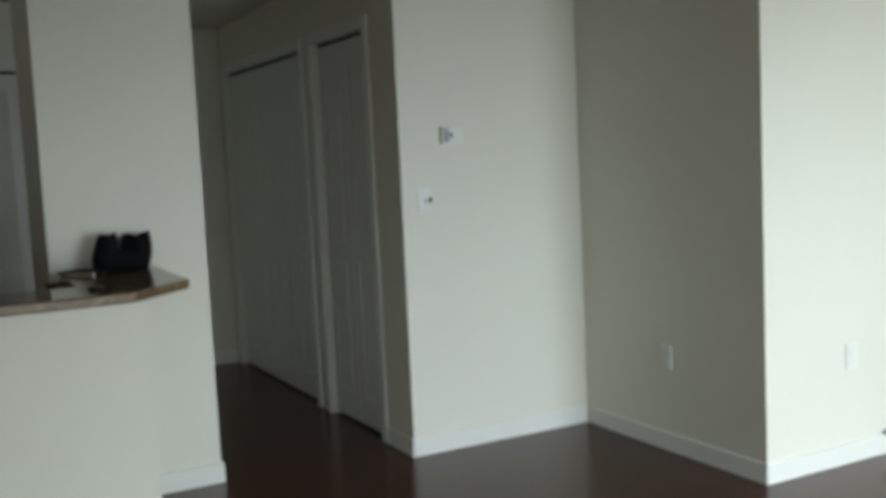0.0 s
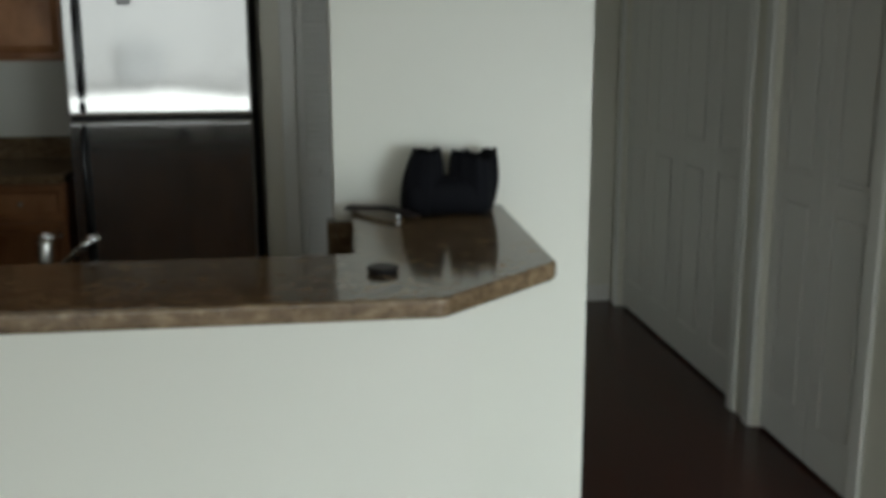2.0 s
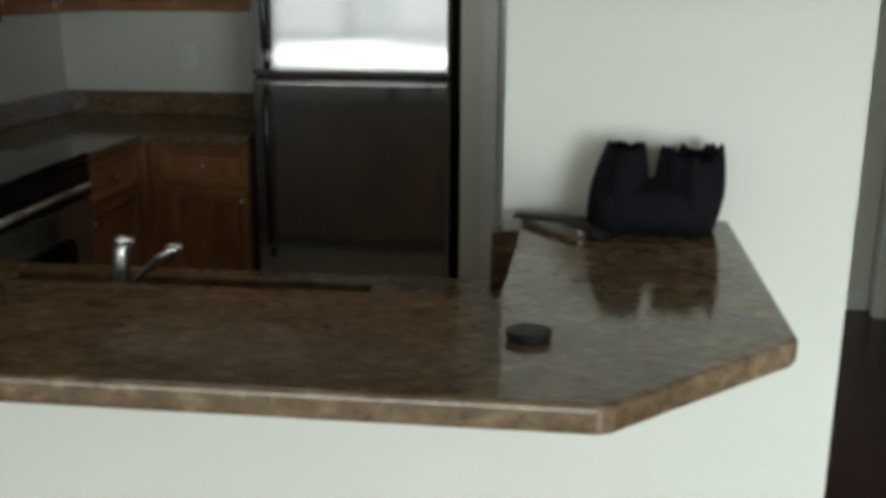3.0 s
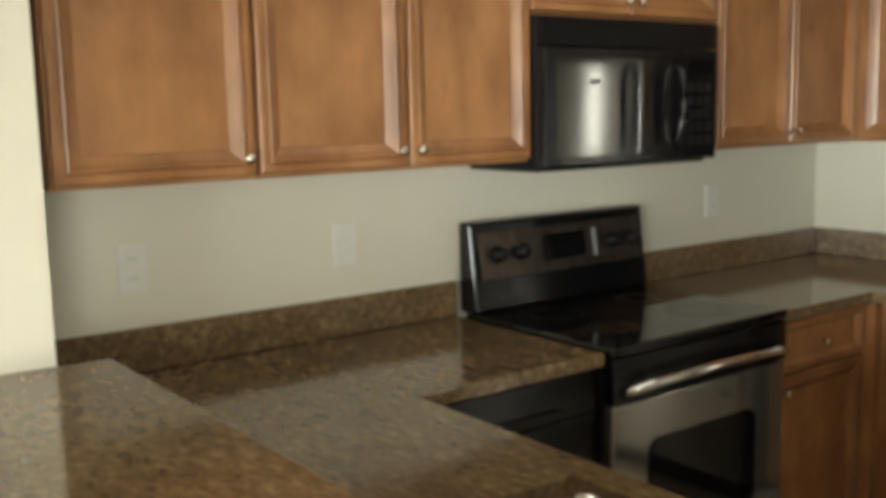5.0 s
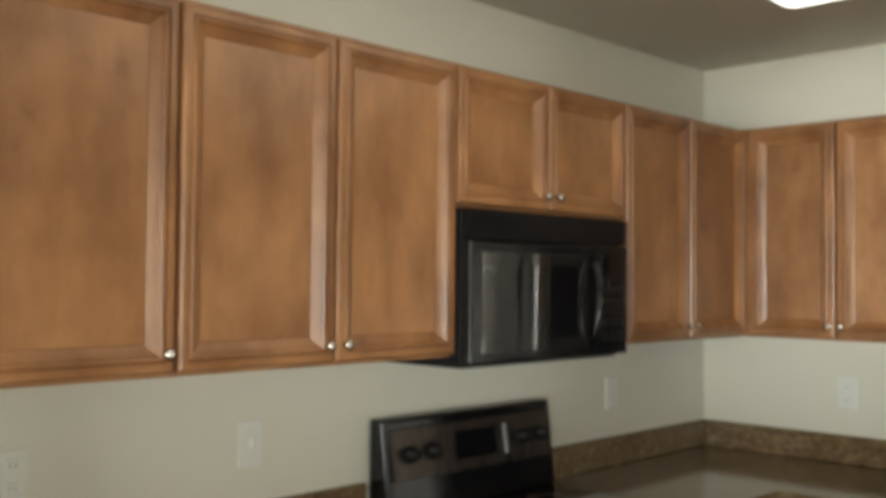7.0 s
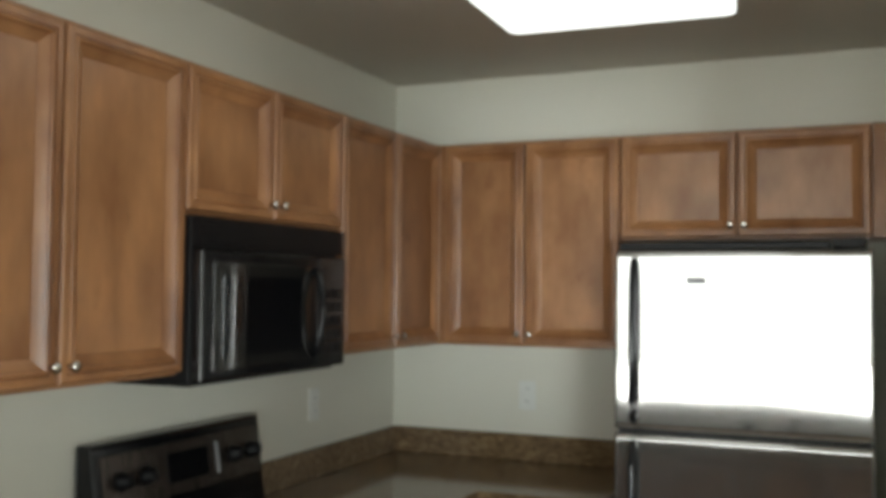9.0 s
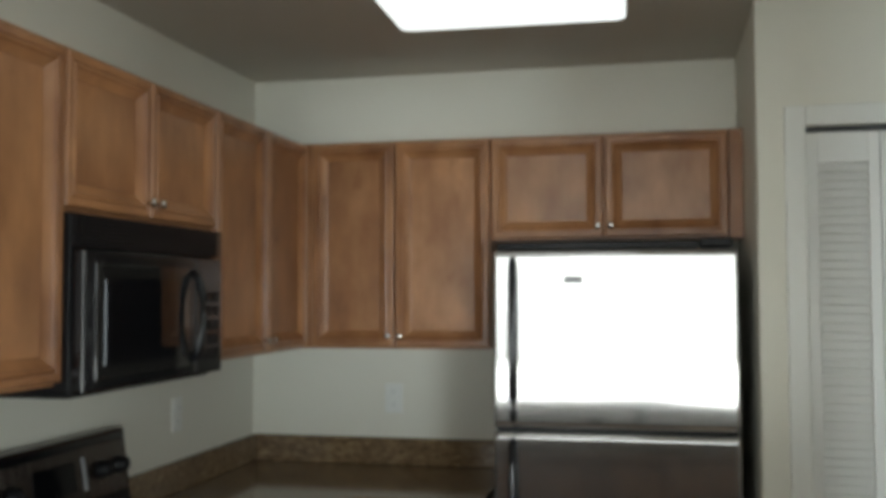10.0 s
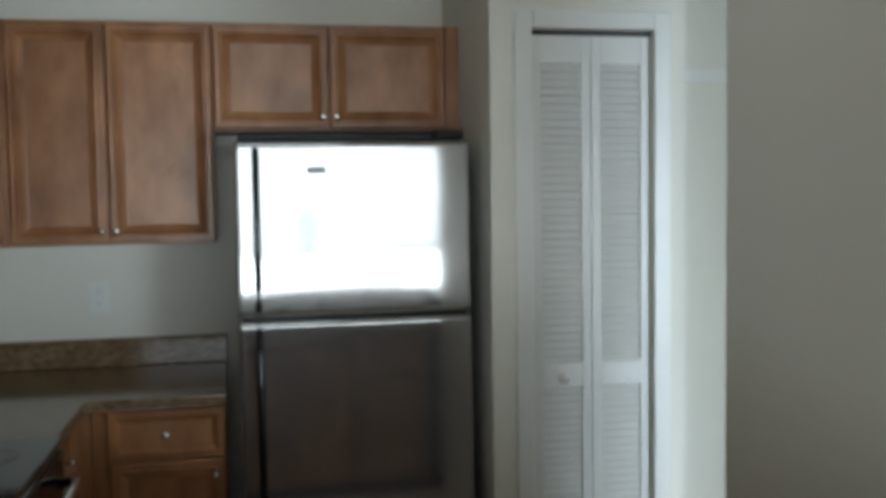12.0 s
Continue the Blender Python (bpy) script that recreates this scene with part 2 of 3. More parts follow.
def structure(name, bm, mat, label, category="wall"):
    return tagged(mesh_object(name, bm, mat), label, category, kind="structure")


# ---- plan ----
H = 2.53          # ceiling
NORTH = 1.95      # wall behind the fridge
CZ, BARZ = 0.914, 1.07
STUB0, STUB1 = -1.52, -1.33   # half wall and its stub
COLX0, COLX1, COLY0, COLY1 = 2.272, 2.968, -0.645, 0.03
PANY = 1.157      # pantry wall
HALLX = 3.898
THY = -0.856
RECX, RECY = 4.978, -2.168
W, E = -2.6, 7.2
WT = 0.12


def holed(axis, at0, at1, us, zs, gaps):
    """A wall across the given axis, from cells; the cells in gaps are left open."""
    bm = bmesh.new()
    cells = [(i, j) for i in range(len(us) - 1) for j in range(len(zs) - 1) if (i, j) not in gaps]
    made = {}

    def vert(i, j, side):
        key = (i, j, side)
        if key not in made:
            q = at1 if side else at0
            made[key] = bm.verts.new((us[i], q, zs[j]) if axis == "y" else (q, us[i], zs[j]))
        return made[key]
    for i, j in cells:
        for side in (0, 1):
            bm.faces.new([vert(a, b, side) for a, b in ((i, j), (i + 1, j), (i + 1, j + 1), (i, j + 1))])
        for p, q, other in (((i, j), (i + 1, j), (i, j - 1)), ((i + 1, j), (i + 1, j + 1), (i + 1, j)), ((i + 1, j + 1), (i, j + 1), (i, j + 1)), ((i, j + 1), (i, j), (i - 1, j))):
            if other not in cells:
                bm.faces.new((vert(*p, 0), vert(*q, 0), vert(*q, 1), vert(*p, 1)))
    return bm


structure("floor", boxes((W - WT, E + WT, SOUTH - WT, 3.2, -0.08, 0.0)), FLOOR, "dark cherry-red plank floor with a soft sheen", "floor")
structure("floor_kitchen", boxes((0.0, 2.40, -0.7, NORTH, 0.0005, 0.006), (2.4005, 2.69, 0.04, PANY, 0.0005, 0.006)), TILE, "pale beige kitchen floor", "floor")
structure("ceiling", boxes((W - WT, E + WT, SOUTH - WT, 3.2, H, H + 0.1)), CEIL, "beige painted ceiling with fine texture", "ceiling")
structure("wall_west", boxes((-WT, 0, STUB1, NORTH, 0, H)), WALL, "cream painted kitchen wall behind the range")
structure("wall_north", boxes((-WT, 2.0, NORTH, NORTH + WT, 0, H)), WALL, "cream painted kitchen wall behind the refrigerator")
structure("wall_stub", boxes((W, 0.45, STUB0, STUB1, 0, H)), WALL, "cream painted wall that ends beside the bar")
structure("half_wall", boxes((0.452, 2.507, STUB0, STUB1, 0, BARZ - 0.04), (2.335, 2.507, STUB1 + 0.002, COLY0 - 0.002, 0, BARZ - 0.04)), WALL, "cream painted half wall under the granite bar")
structure("wall_column", prism([(COLX0, COLY0), (COLX1, COLY0), (COLX1, COLY0 + WT), (COLX0 + WT, COLY0 + WT), (COLX0 + WT, COLY1), (COLX0, COLY1)], 0, H), WALL, "cream painted wall corner between kitchen and hall")
PD0, PD1, PDZ = 2.141, 2.578, 2.126
structure("wall_pantry", holed("y", PANY, PANY + WT, [1.998, PD0, PD1, 2.70], [0, PDZ, H], {(1, 0)}), WALL, "cream painted wall round the pantry door")
structure("wall_pantry_side", boxes((1.998, 1.998 + WT, PANY + WT + 0.002, NORTH, 0, H)), WALL, "cream painted side wall beside the refrigerator")
structure("wall_hall_west", boxes((2.58, 2.70, PANY + WT + 0.002, 2.158, 0, H)), WALL, "cream painted wall along the hall")
structure("wall_pantry_back", boxes((2.12, 2.578, 1.8, 1.9, 0, H)), WALL, "cream painted wall at the back of the pantry")
structure("wall_hall_end", boxes((2.58, HALLX + 0.9, 2.16, 2.28, 0, H)), WALL, "cream painted wall at the end of the hall")
CL = [(-0.50, 0.23), (0.45, 2.03)]
CLZ = 2.185
structure("wall_hall_east", holed("x", HALLX, HALLX + WT, [THY + WT, CL[0][0], CL[0][1], CL[1][0], CL[1][1], 2.158], [0, CLZ, H], {(1, 0), (3, 0)}), WALL, "cream painted hall wall with two closets")
structure("wall_closet_back", boxes((HALLX + 0.7, HALLX + 0.8, THY + WT, 2.158, 0, H)), WALL, "cream painted wall at the back of the closets")
structure("wall_thermostat", boxes((HALLX, RECX + WT, THY, THY + WT, 0, H)), WALL, "cream painted wall with the thermostat")
structure("wall_recess", boxes((RECX, RECX + WT, RECY + WT, THY - 0.002, 0, H)), WALL, "cream painted side wall of the recess")
structure("wall_living_north", boxes((RECX, E, RECY, RECY + WT, 0, H)), WALL, "cream painted living room wall")
structure("wall_living_east", holed("x", E, E + WT, [SOUTH, -4.6, -3.0, RECY + WT], [0, 0.3, 2.3, H], {(1, 1)}), WALL, "cream painted living room side wall")
structure("wall_living_west", boxes((W - WT, W, SOUTH, STUB1, 0, H)), WALL, "cream painted living room side wall")
WA, PB = (-2.0, 3.95, 0.25, 2.42), (4.1, 5.9, 0.0, 2.10)
structure("wall_south", holed("y", SOUTH - WT, SOUTH, [W - WT, WA[0], WA[1], PB[0], PB[1], E + WT], [0, WA[2], PB[3], WA[3], H], {(1, 1), (1, 2), (3, 0), (3, 1)}), WALL, "cream painted living room wall with a wide window")
structure("ground", boxes((-400, 400, -800, SOUTH - WT - 0.002, -0.25, -0.10)), CONCRETE, "pale sunlit concrete ground outside", "ground")

# windows in the south wall
def window(name, x0, x1, z0, z1, panes, label):
    root = thing(name, ((x0 + x1) / 2, SOUTH - 0.06, z0), label, "window", kind="structure")
    w = x1 - x0
    f = 0.05
    part("window_frame", boxes((-w / 2, w / 2, -0.05, 0.05, 0, f), (-w / 2, w / 2, -0.05, 0.05, z1 - z0 - f, z1 - z0), (-w / 2, -w / 2 + f, -0.05, 0.05, f, z1 - z0 - f), (w / 2 - f, w / 2, -0.05, 0.05, f, z1 - z0 - f)), TRIM, root)
    step = w / panes
    for k in range(1, panes):
        x = -w / 2 + k * step
        part("mullion", boxes((x - 0.03, x + 0.03, -0.04, 0.04, f, z1 - z0 - f), bevel=0.004), TRIM, root)
    for k in range(panes):
        p = part("pane", boxes((-w / 2 + k * step + 0.05, -w / 2 + (k + 1) * step - 0.05, -0.032, -0.026, f, z1 - z0 - f)), GLASS, root)
        p.visible_shadow = False


window("window_1", *WA, 3, "wide white-framed living room window")
# Unseen window, added to frame the eastern fill light.
WEAST = thing("window_3", (E + 0.06, -3.8, 0.3), "unseen white-framed side window, added round the fill light", "window", kind="structure", turn=90)
part("window_frame", boxes((-0.8, 0.8, -0.05, 0.05, 0, 0.05), (-0.8, 0.8, -0.05, 0.05, 1.95, 2.0), (-0.8, -0.75, -0.05, 0.05, 0.05, 1.95), (0.75, 0.8, -0.05, 0.05, 0.05, 1.95)), TRIM, WEAST)
part("mullion", boxes((-0.03, 0.03, -0.04, 0.04, 0.05, 1.95), bevel=0.004), TRIM, WEAST)
for k in (-1, 1):
    p = part("pane", boxes((0.39 * k - 0.355, 0.39 * k + 0.355, -0.032, -0.026, 0.05, 1.95)), GLASS, WEAST)
    p.visible_shadow = False
window("window_2", *PB, 2, "white-framed sliding patio door")

# baseboards
BB, BT = 0.095, 0.014
structure("baseboard", boxes((COLX0 + 0.25, COLX1 + BT, COLY0 - BT, COLY0 - 0.001, 0, BB), (COLX1 + 0.001, COLX1 + BT, COLY0, COLY0 + WT, 0, BB),
                             (0.46, 2.507, STUB0 - BT, STUB0 - 0.001, 0, BB), (2.508, 2.507 + BT, STUB0 - BT, COLY0 - BT - 0.001, 0, BB),
                             (HALLX + 0.001, RECX - BT - 0.001, THY - BT, THY - 0.001, 0, BB), (RECX - BT, RECX - 0.001, RECY - BT, THY - BT, 0, BB), (RECX + 0.001, E - 0.01, RECY - BT, RECY - 0.001, 0, BB),
                             (HALLX - BT, HALLX - 0.001, THY - BT, CL[0][0] - 0.075, 0, BB), (2.72, 2.748, 2.144, 2.159, 0, BB), (3.687, HALLX - BT, 2.144, 2.159, 0, BB), bevel=0.004), TRIM, "white painted baseboard", "baseboard")


def casing(name, axis, plane, a, b, top, out, label):
    """Flat trim round an opening in a wall across y (axis x) or across x (axis y)."""
    w, t = 0.062, 0.018
    rows = [(a - w, a, 0, top + w), (b, b + w, 0, top + w), (a + 0.0005, b - 0.0005, top, top + w)]
    lo, hi = sorted((plane + out * 0.001, plane + out * t))
    bm = bmesh.new()
    for p, q, z0, z1 in rows:
        box(bm, *((p, q, lo, hi) if axis == "x" else (lo, hi, p, q)), z0, z1, bevel=0.005)
    structure(name, bm, TRIM, label, "door trim")


casing("trim_pantry", "x", PANY, PD0, PD1, PDZ, -1, "white painted casing round the pantry door")
casing("trim_closet_1", "y", HALLX, *CL[0], CLZ, -1, "white painted casing round a hall closet")
casing("trim_closet_2", "y", HALLX, *CL[1], CLZ, -1, "white painted casing round a hall closet")
structure("trim_hall_end", boxes((2.75, 2.815, 2.138, 2.159, 0, 2.12), (3.62, 3.685, 2.138, 2.159, 0, 2.12), (2.8155, 3.6195, 2.138, 2.159, 2.055, 2.12), bevel=0.005), TRIM, "white painted casing at the end of the hall", "door trim")


# ---- kitchen cabinets ----
def door_mesh(w, h, t=0.024):
    """A cabinet door, its back on y = 0, its face towards -y: eased edge, mitred frame with a rounded bead and a steep slope down to the panel.
    Faces of the grooves carry the second material."""
    bm = bmesh.new()
    k = 1.0 if h > 0.2 else 0.62
    rings = [(0, 0, 0), (0, -t + 0.007, 0), (0.003, -t + 0.002, 0), (0.007, -t, 0), (0.021, -t, 0), (0.0225, -t + 0.0035, 1), (0.025, -t + 0.0035, 1), (0.027, -t + 0.0005, 0),
             (0.031, -t - 0.001, 0), (0.035, -t + 0.0015, 0), (0.038, -t + 0.005, 1), (0.048, -t + 0.012, 0), (0.059, -t + 0.0185, 0), (0.063, -t + 0.0195, 1)]
    loops = []
    for d, y, _ in rings:
        d *= k
        loops.append([bm.verts.new(p) for p in ((d, y, d), (w - d, y, d), (w - d, y, h - d), (d, y, h - d))])
    bm.faces.new(loops[0])
    for p, q, (_, _, m) in zip(loops, loops[1:], rings[1:]):
        for i in range(4):
            bm.faces.new((p[i], p[(i + 1) % 4], q[(i + 1) % 4], q[i])).material_index = m
    bm.faces.new(loops[-1])
    return bm


def knob_mesh():
    return lathe(bmesh.new(), [(0.006, 0), (0.005, 0.010), (0.009, 0.014), (0.013, 0.019), (0.012, 0.024), (0.007, 0.027)], (0, 0, 0), (0, -1, 0), 16)


def cabinet(name, place, turn, width, height, depth, fronts, label, group, toe=0.0):
    """fronts: (x0, x1, z0, z1, knob x, knob z) of each door or drawer, in the cabinet's own width and height."""
    root = thing(name, place, label, "cabinet", group, turn=turn)
    part("body", boxes((0.0005, width - 0.0005, 0.021, depth, toe, height), bevel=0.001), WOOD, root)
    if toe:
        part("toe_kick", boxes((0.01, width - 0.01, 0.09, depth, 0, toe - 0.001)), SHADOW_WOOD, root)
    for x0, x1, z0, z1, kx, kz in fronts:
        d = part("drawer_front" if z1 - z0 < 0.2 else "door", door_mesh(x1 - x0, z1 - z0), WOOD, root, at=pose(x0, 0.0205, z0))
        d.data.materials.append(GLAZE)
        if z1 - z0 > 0.2:
            part("panel", boxes((0.0615, x1 - x0 - 0.0615, -0.0054, -0.0035, 0.0615, z1 - z0 - 0.0615), bevel=0.0008), WOOD, d)
        part("knob", knob_mesh(), NICKEL, d, "small brushed nickel knob", True, at=pose(kx - x0, -0.0235, kz - z0))
    return root


UZ, UH = 1.405, 0.80
G = 0.0035


def upper_west(y0, y1, z0, splits, label):
    h = UZ + UH - z0
    fronts = []
    edges = [y0] + [s for s, _ in splits[:-1]] + [y1]
    for (a, b), (_, side) in zip(zip(edges, edges[1:]), splits):
        a, b = a - y0 + G, b - y0 - G
        fronts.append((a, b, G + 0.006, h - 0.012, b - 0.024 if side == "r" else a + 0.024, 0.050))
    cabinet("upper_cabinet", (0.35, y0, z0), 90, y1 - y0, h, 0.347, fronts, label, "upper kitchen cabinets")


upper_west(-1.285, -0.825, UZ, [(0, "r")], "honey-brown maple upper cabinet with one door")
upper_west(-0.823, 0.018, UZ, [(-0.40, "r"), (0, "l")], "honey-brown maple upper cabinet with two doors")
upper_west(0.020, 0.828, 1.812, [(0.42, "r"), (0, "l")], "short honey-brown maple cabinet above the microwave")
upper_west(0.830, 1.643, UZ, [(1.235, "r"), (0, "l")], "honey-brown maple upper cabinet in the corner")


def upper_north(x0, x1, z0, mid, label):
    h = UZ + UH - z0
    fronts = [(G, mid - x0 - G, G + 0.006, h - 0.012, mid - x0 - 0.024, 0.050), (mid - x0 + G, x1 - x0 - G, G + 0.006, h - 0.012, mid - x0 + 0.024, 0.050)]
    cabinet("upper_cabinet", (x0, 1.63, z0), 0, x1 - x0, h, NORTH - 1.633, fronts, label, "upper kitchen cabinets")


upper_north(0.372, 1.080, UZ, 0.708, "honey-brown maple upper cabinet with two doors")
upper_north(1.082, 1.945, 1.812, 1.504, "short honey-brown maple cabinet above the refrigerator")
tagged(mesh_object("cabinet_filler", boxes((0.30, 0.3715, 1.6445, 1.90, UZ, UZ + UH), bevel=0.001), WOOD), "honey-brown maple corner post between upper cabinets", "cabinet")
tagged(mesh_object("cabinet_filler", boxes((1.947, 1.996, 1.64, NORTH - 0.003, 1.812, UZ + UH), bevel=0.001), WOOD), "honey-brown maple filler strip beside a cabinet", "cabinet")

# base cabinets
BH = 0.875
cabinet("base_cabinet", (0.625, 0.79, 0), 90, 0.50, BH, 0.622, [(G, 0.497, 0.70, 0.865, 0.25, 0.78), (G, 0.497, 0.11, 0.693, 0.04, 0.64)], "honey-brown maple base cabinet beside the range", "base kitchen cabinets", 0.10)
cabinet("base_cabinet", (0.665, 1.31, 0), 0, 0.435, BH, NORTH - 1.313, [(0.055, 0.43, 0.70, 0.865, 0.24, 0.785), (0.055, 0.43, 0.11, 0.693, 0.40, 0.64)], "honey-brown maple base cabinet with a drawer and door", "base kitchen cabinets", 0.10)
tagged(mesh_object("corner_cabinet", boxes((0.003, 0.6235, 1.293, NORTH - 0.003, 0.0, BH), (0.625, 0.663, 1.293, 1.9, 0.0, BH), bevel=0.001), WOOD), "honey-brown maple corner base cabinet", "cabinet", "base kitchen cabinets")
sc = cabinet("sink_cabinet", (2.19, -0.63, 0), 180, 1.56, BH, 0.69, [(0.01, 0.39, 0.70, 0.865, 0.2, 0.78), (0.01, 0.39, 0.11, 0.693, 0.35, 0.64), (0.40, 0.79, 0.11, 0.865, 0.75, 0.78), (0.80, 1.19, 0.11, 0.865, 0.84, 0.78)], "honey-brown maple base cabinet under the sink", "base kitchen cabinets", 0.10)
for o in sc.children:
    if o.name.startswith("body"):
        me = o.data
        me.clear_geometry()
        bm = boxes((0.0005, 0.02, 0.021, 0.69, 0.1, BH), (1.54, 1.5595, 0.021, 0.69, 0.1, BH), (0.0205, 1.5395, 0.67, 0.69, 0.1, BH), (0.0205, 1.5395, 0.021, 0.669, 0.1, 0.12), (0.0205, 1.5395, 0.021, 0.039, 0.1205, BH))
        bm.to_mesh(me)
        bm.free()
tagged(mesh_object("corner_cabinet", boxes((0.003, 0.60, -1.325, -0.622, 0.0, BH), bevel=0.001), WOOD), "honey-brown maple corner base cabinet by the dishwasher", "cabinet", "base kitchen cabinets")

# ---- worktops ----
TOP0 = 0.877
SX0, SX1, SY0, SY1 = 1.22, 2.00, -1.03, -0.67   # sink cut-out
wt = thing("worktop", (1.1, -0.9, TOP0), "polished brown granite worktop round the sink", "worktop")
off = Matrix.Translation((-1.1, 0.9, -TOP0))


def moved(bm, m):
    bmesh.ops.transform(bm, matrix=m, verts=bm.verts)
    return bm


def worktop_mesh():
    """Slab with a sink hole: a grid of cells, the hole's cell left out, then its top edge eased."""
    xs, ys = [0.002, 0.65, SX0, SX1, 2.273, 2.316], [-1.328, SY0, SY1, -0.649, -0.60, -0.002]
    cells = [(i, j) for i in range(5) for j in range(5) if (j < 4 or i == 0) and (i < 4 or j < 3) and (i, j) != (2, 1)]
    bm = bmesh.new()
    grid = {}

    def vert(i, j, z):
        key = (i, j, z)
        if key not in grid:
            grid[key] = bm.verts.new((xs[i], ys[j], z))
        return grid[key]
    for i, j in cells:
        bm.faces.new([vert(a, b, CZ) for a, b in ((i, j), (i + 1, j), (i + 1, j + 1), (i, j + 1))])
        bm.faces.new([vert(a, b, TOP0) for a, b in ((i, j), (i, j + 1), (i + 1, j + 1), (i + 1, j))])
        for (a, b), (c, d), nb in (((i, j), (i + 1, j), (i, j - 1)), ((i + 1, j), (i + 1, j + 1), (i + 1, j)), ((i + 1, j + 1), (i, j + 1), (i, j + 1)), ((i, j + 1), (i, j), (i - 1, j))):
            if nb not in cells:
                bm.faces.new((vert(a, b, TOP0), vert(c, d, TOP0), vert(c, d, CZ), vert(a, b, CZ)))
    bmesh.ops.recalc_face_normals(bm, faces=bm.faces)
    rim = [e for e in bm.edges if len(e.link_faces) == 2 and e.calc_face_angle(0) > 1 and all(v.co.z > 0.9 for v in e.verts)]
    bmesh.ops.bevel(bm, geom=rim, offset=0.007, segments=3, profile=0.5, affect="EDGES")
    return bm


part("slab", moved(worktop_mesh(), off), GRANITE, wt)
BS = 1.025
part("backsplash", moved(boxes((0.002, 0.022, -1.328, -0.004, CZ + 0.001, BS), bevel=0.003), off), GRANITE, wt)
part("backsplash", moved(boxes((2.250, 2.274, -0.669, -0.601, CZ + 0.001, 1.036), (2.2745, 2.316, -0.669, -0.649, CZ + 0.001, 1.036), bevel=0.002), off), GRANITE, wt)
part("riser", moved(boxes((2.318, 2.334, -1.326, -0.671, CZ + 0.001, BARZ - 0.04)), off), GRANITE, wt)
wn2 = thing("worktop", (0.5, 1.6, TOP0), "polished brown granite worktop in the corner", "worktop")
off2 = Matrix.Translation((-0.5, -1.6, -TOP0))
part("slab", moved(prism([(0.002, 0.782), (0.65, 0.782), (0.65, 1.285), (1.105, 1.285), (1.105, NORTH - 0.003), (0.002, NORTH - 0.003)], TOP0, CZ, 0.006, 3), off2), GRANITE, wn2)
part("backsplash", moved(boxes((0.002, 0.022, 0.784, NORTH - 0.004, CZ + 0.001, BS), (0.0225, 1.105, NORTH - 0.023, NORTH - 0.003, CZ + 0.001, BS), bevel=0.003), off2), GRANITE, wn2)

bar = [(0.20, -1.595), (2.440, -1.595), (2.456, -1.588), (2.698, -1.356), (2.712, -1.332), (2.725, COLY0 - 0.003), (2.312, COLY0 - 0.003), (2.312, -1.222), (0.453, -1.222), (0.453, STUB0 - 0.003), (0.20, STUB0 - 0.003)]
bt = thing("bar_top", (1.4, -1.4, BARZ - 0.038), "polished brown granite bar top with a clipped corner", "worktop")
boff = Matrix.Translation((-1.4, 1.4, 0.038 - BARZ))
part("slab", moved(prism(bar, BARZ - 0.038, BARZ, 0.009, 3), boff), GRANITE, bt)


# ---- sink ----
def bowl(bm, x0, x1, y0, y1, zt, depth):
    """An open bowl with thick rounded walls."""
    rings = []
    for inset, z, r in ((-0.012, zt, 0.03), (0.0, zt, 0.05), (0.006, zt - 0.012, 0.055), (0.012, zt - depth + 0.04, 0.06), (0.045, zt - depth, 0.06)):
        ring = []
        for cx, cy, a0 in ((x1 - inset - r, y1 - inset - r, 0), (x0 + inset + r, y1 - inset - r, 90), (x0 + inset + r, y0 + inset + r, 180), (x1 - inset - r, y0 + inset + r, 270)):
            for k in range(5):
                a = radians(a0 + 22.5 * k)
                ring.append(bm.verts.new((cx + r * math.cos(a), cy + r * math.sin(a), z)))
        rings.append(ring)
    for p, q in zip(rings, rings[1:]):
        n = len(p)
        for k in range(n):
            bm.faces.new((p[k], p[(k + 1) % n], q[(k + 1) % n], q[k]))
    bm.faces.new(rings[-1])
    return bm


sink = thing("sink", (1.61, -0.9, TOP0), "double-bowl undermount stainless steel sink", "sink")
soff = Matrix.Translation((-1.61, 0.9, -TOP0))
for x0, x1 in ((SX0 + 0.012, 1.578), (1.606, SX1 - 0.012)):
    b = part("bowl", moved(bowl(bmesh.new(), x0, x1, SY0 + 0.012, SY1 - 0.012, TOP0 - 0.004, 0.19), soff), SINK_STEEL, sink, smooth=True)
    part("drain", moved(lathe(bmesh.new(), [(0.045, 0), (0.043, 0.004), (0.03, 0.002), (0.012, 0.006)], ((x0 + x1) / 2, -0.85, TOP0 - 0.193), (0, 0, 1), 20), soff), CHROME, b, "chrome drain strainer", True)
part("rim", moved(boxes((1.566, 1.618, SY0 + 0.012, SY1 - 0.012, TOP0 - 0.03, TOP0 - 0.001), bevel=0.006), soff), SINK_STEEL, sink)

faucet = thing("faucet", (1.626, -1.066, CZ), "satin chrome single-lever kitchen faucet behind the sink", "faucet")
part("base", lathe(bmesh.new(), [(0.029, 0), (0.029, 0.006), (0.023, 0.014)], (0, 0, 0), (0, 0, 1)), FAUCET_METAL, faucet, smooth=True)
part("spout", bend(bmesh.new(), [(0, 0, 0.012), (0.002, 0.003, 0.05), (0.005, 0.009, 0.10), (0.008, 0.015, 0.152), (0.009, 0.018, 0.168), (0.010, 0.021, 0.174)], 0.0155), FAUCET_METAL, faucet, smooth=True)
part("spout_tip", lathe(bmesh.new(), [(0.011, -0.006), (0.017, -0.003), (0.018, 0.004), (0.012, 0.009), (0.004, 0.011)], (0.010, 0.021, 0.176), (0.1, 0.3, 1), 16), CHROME, faucet, "polished rounded tip", True)
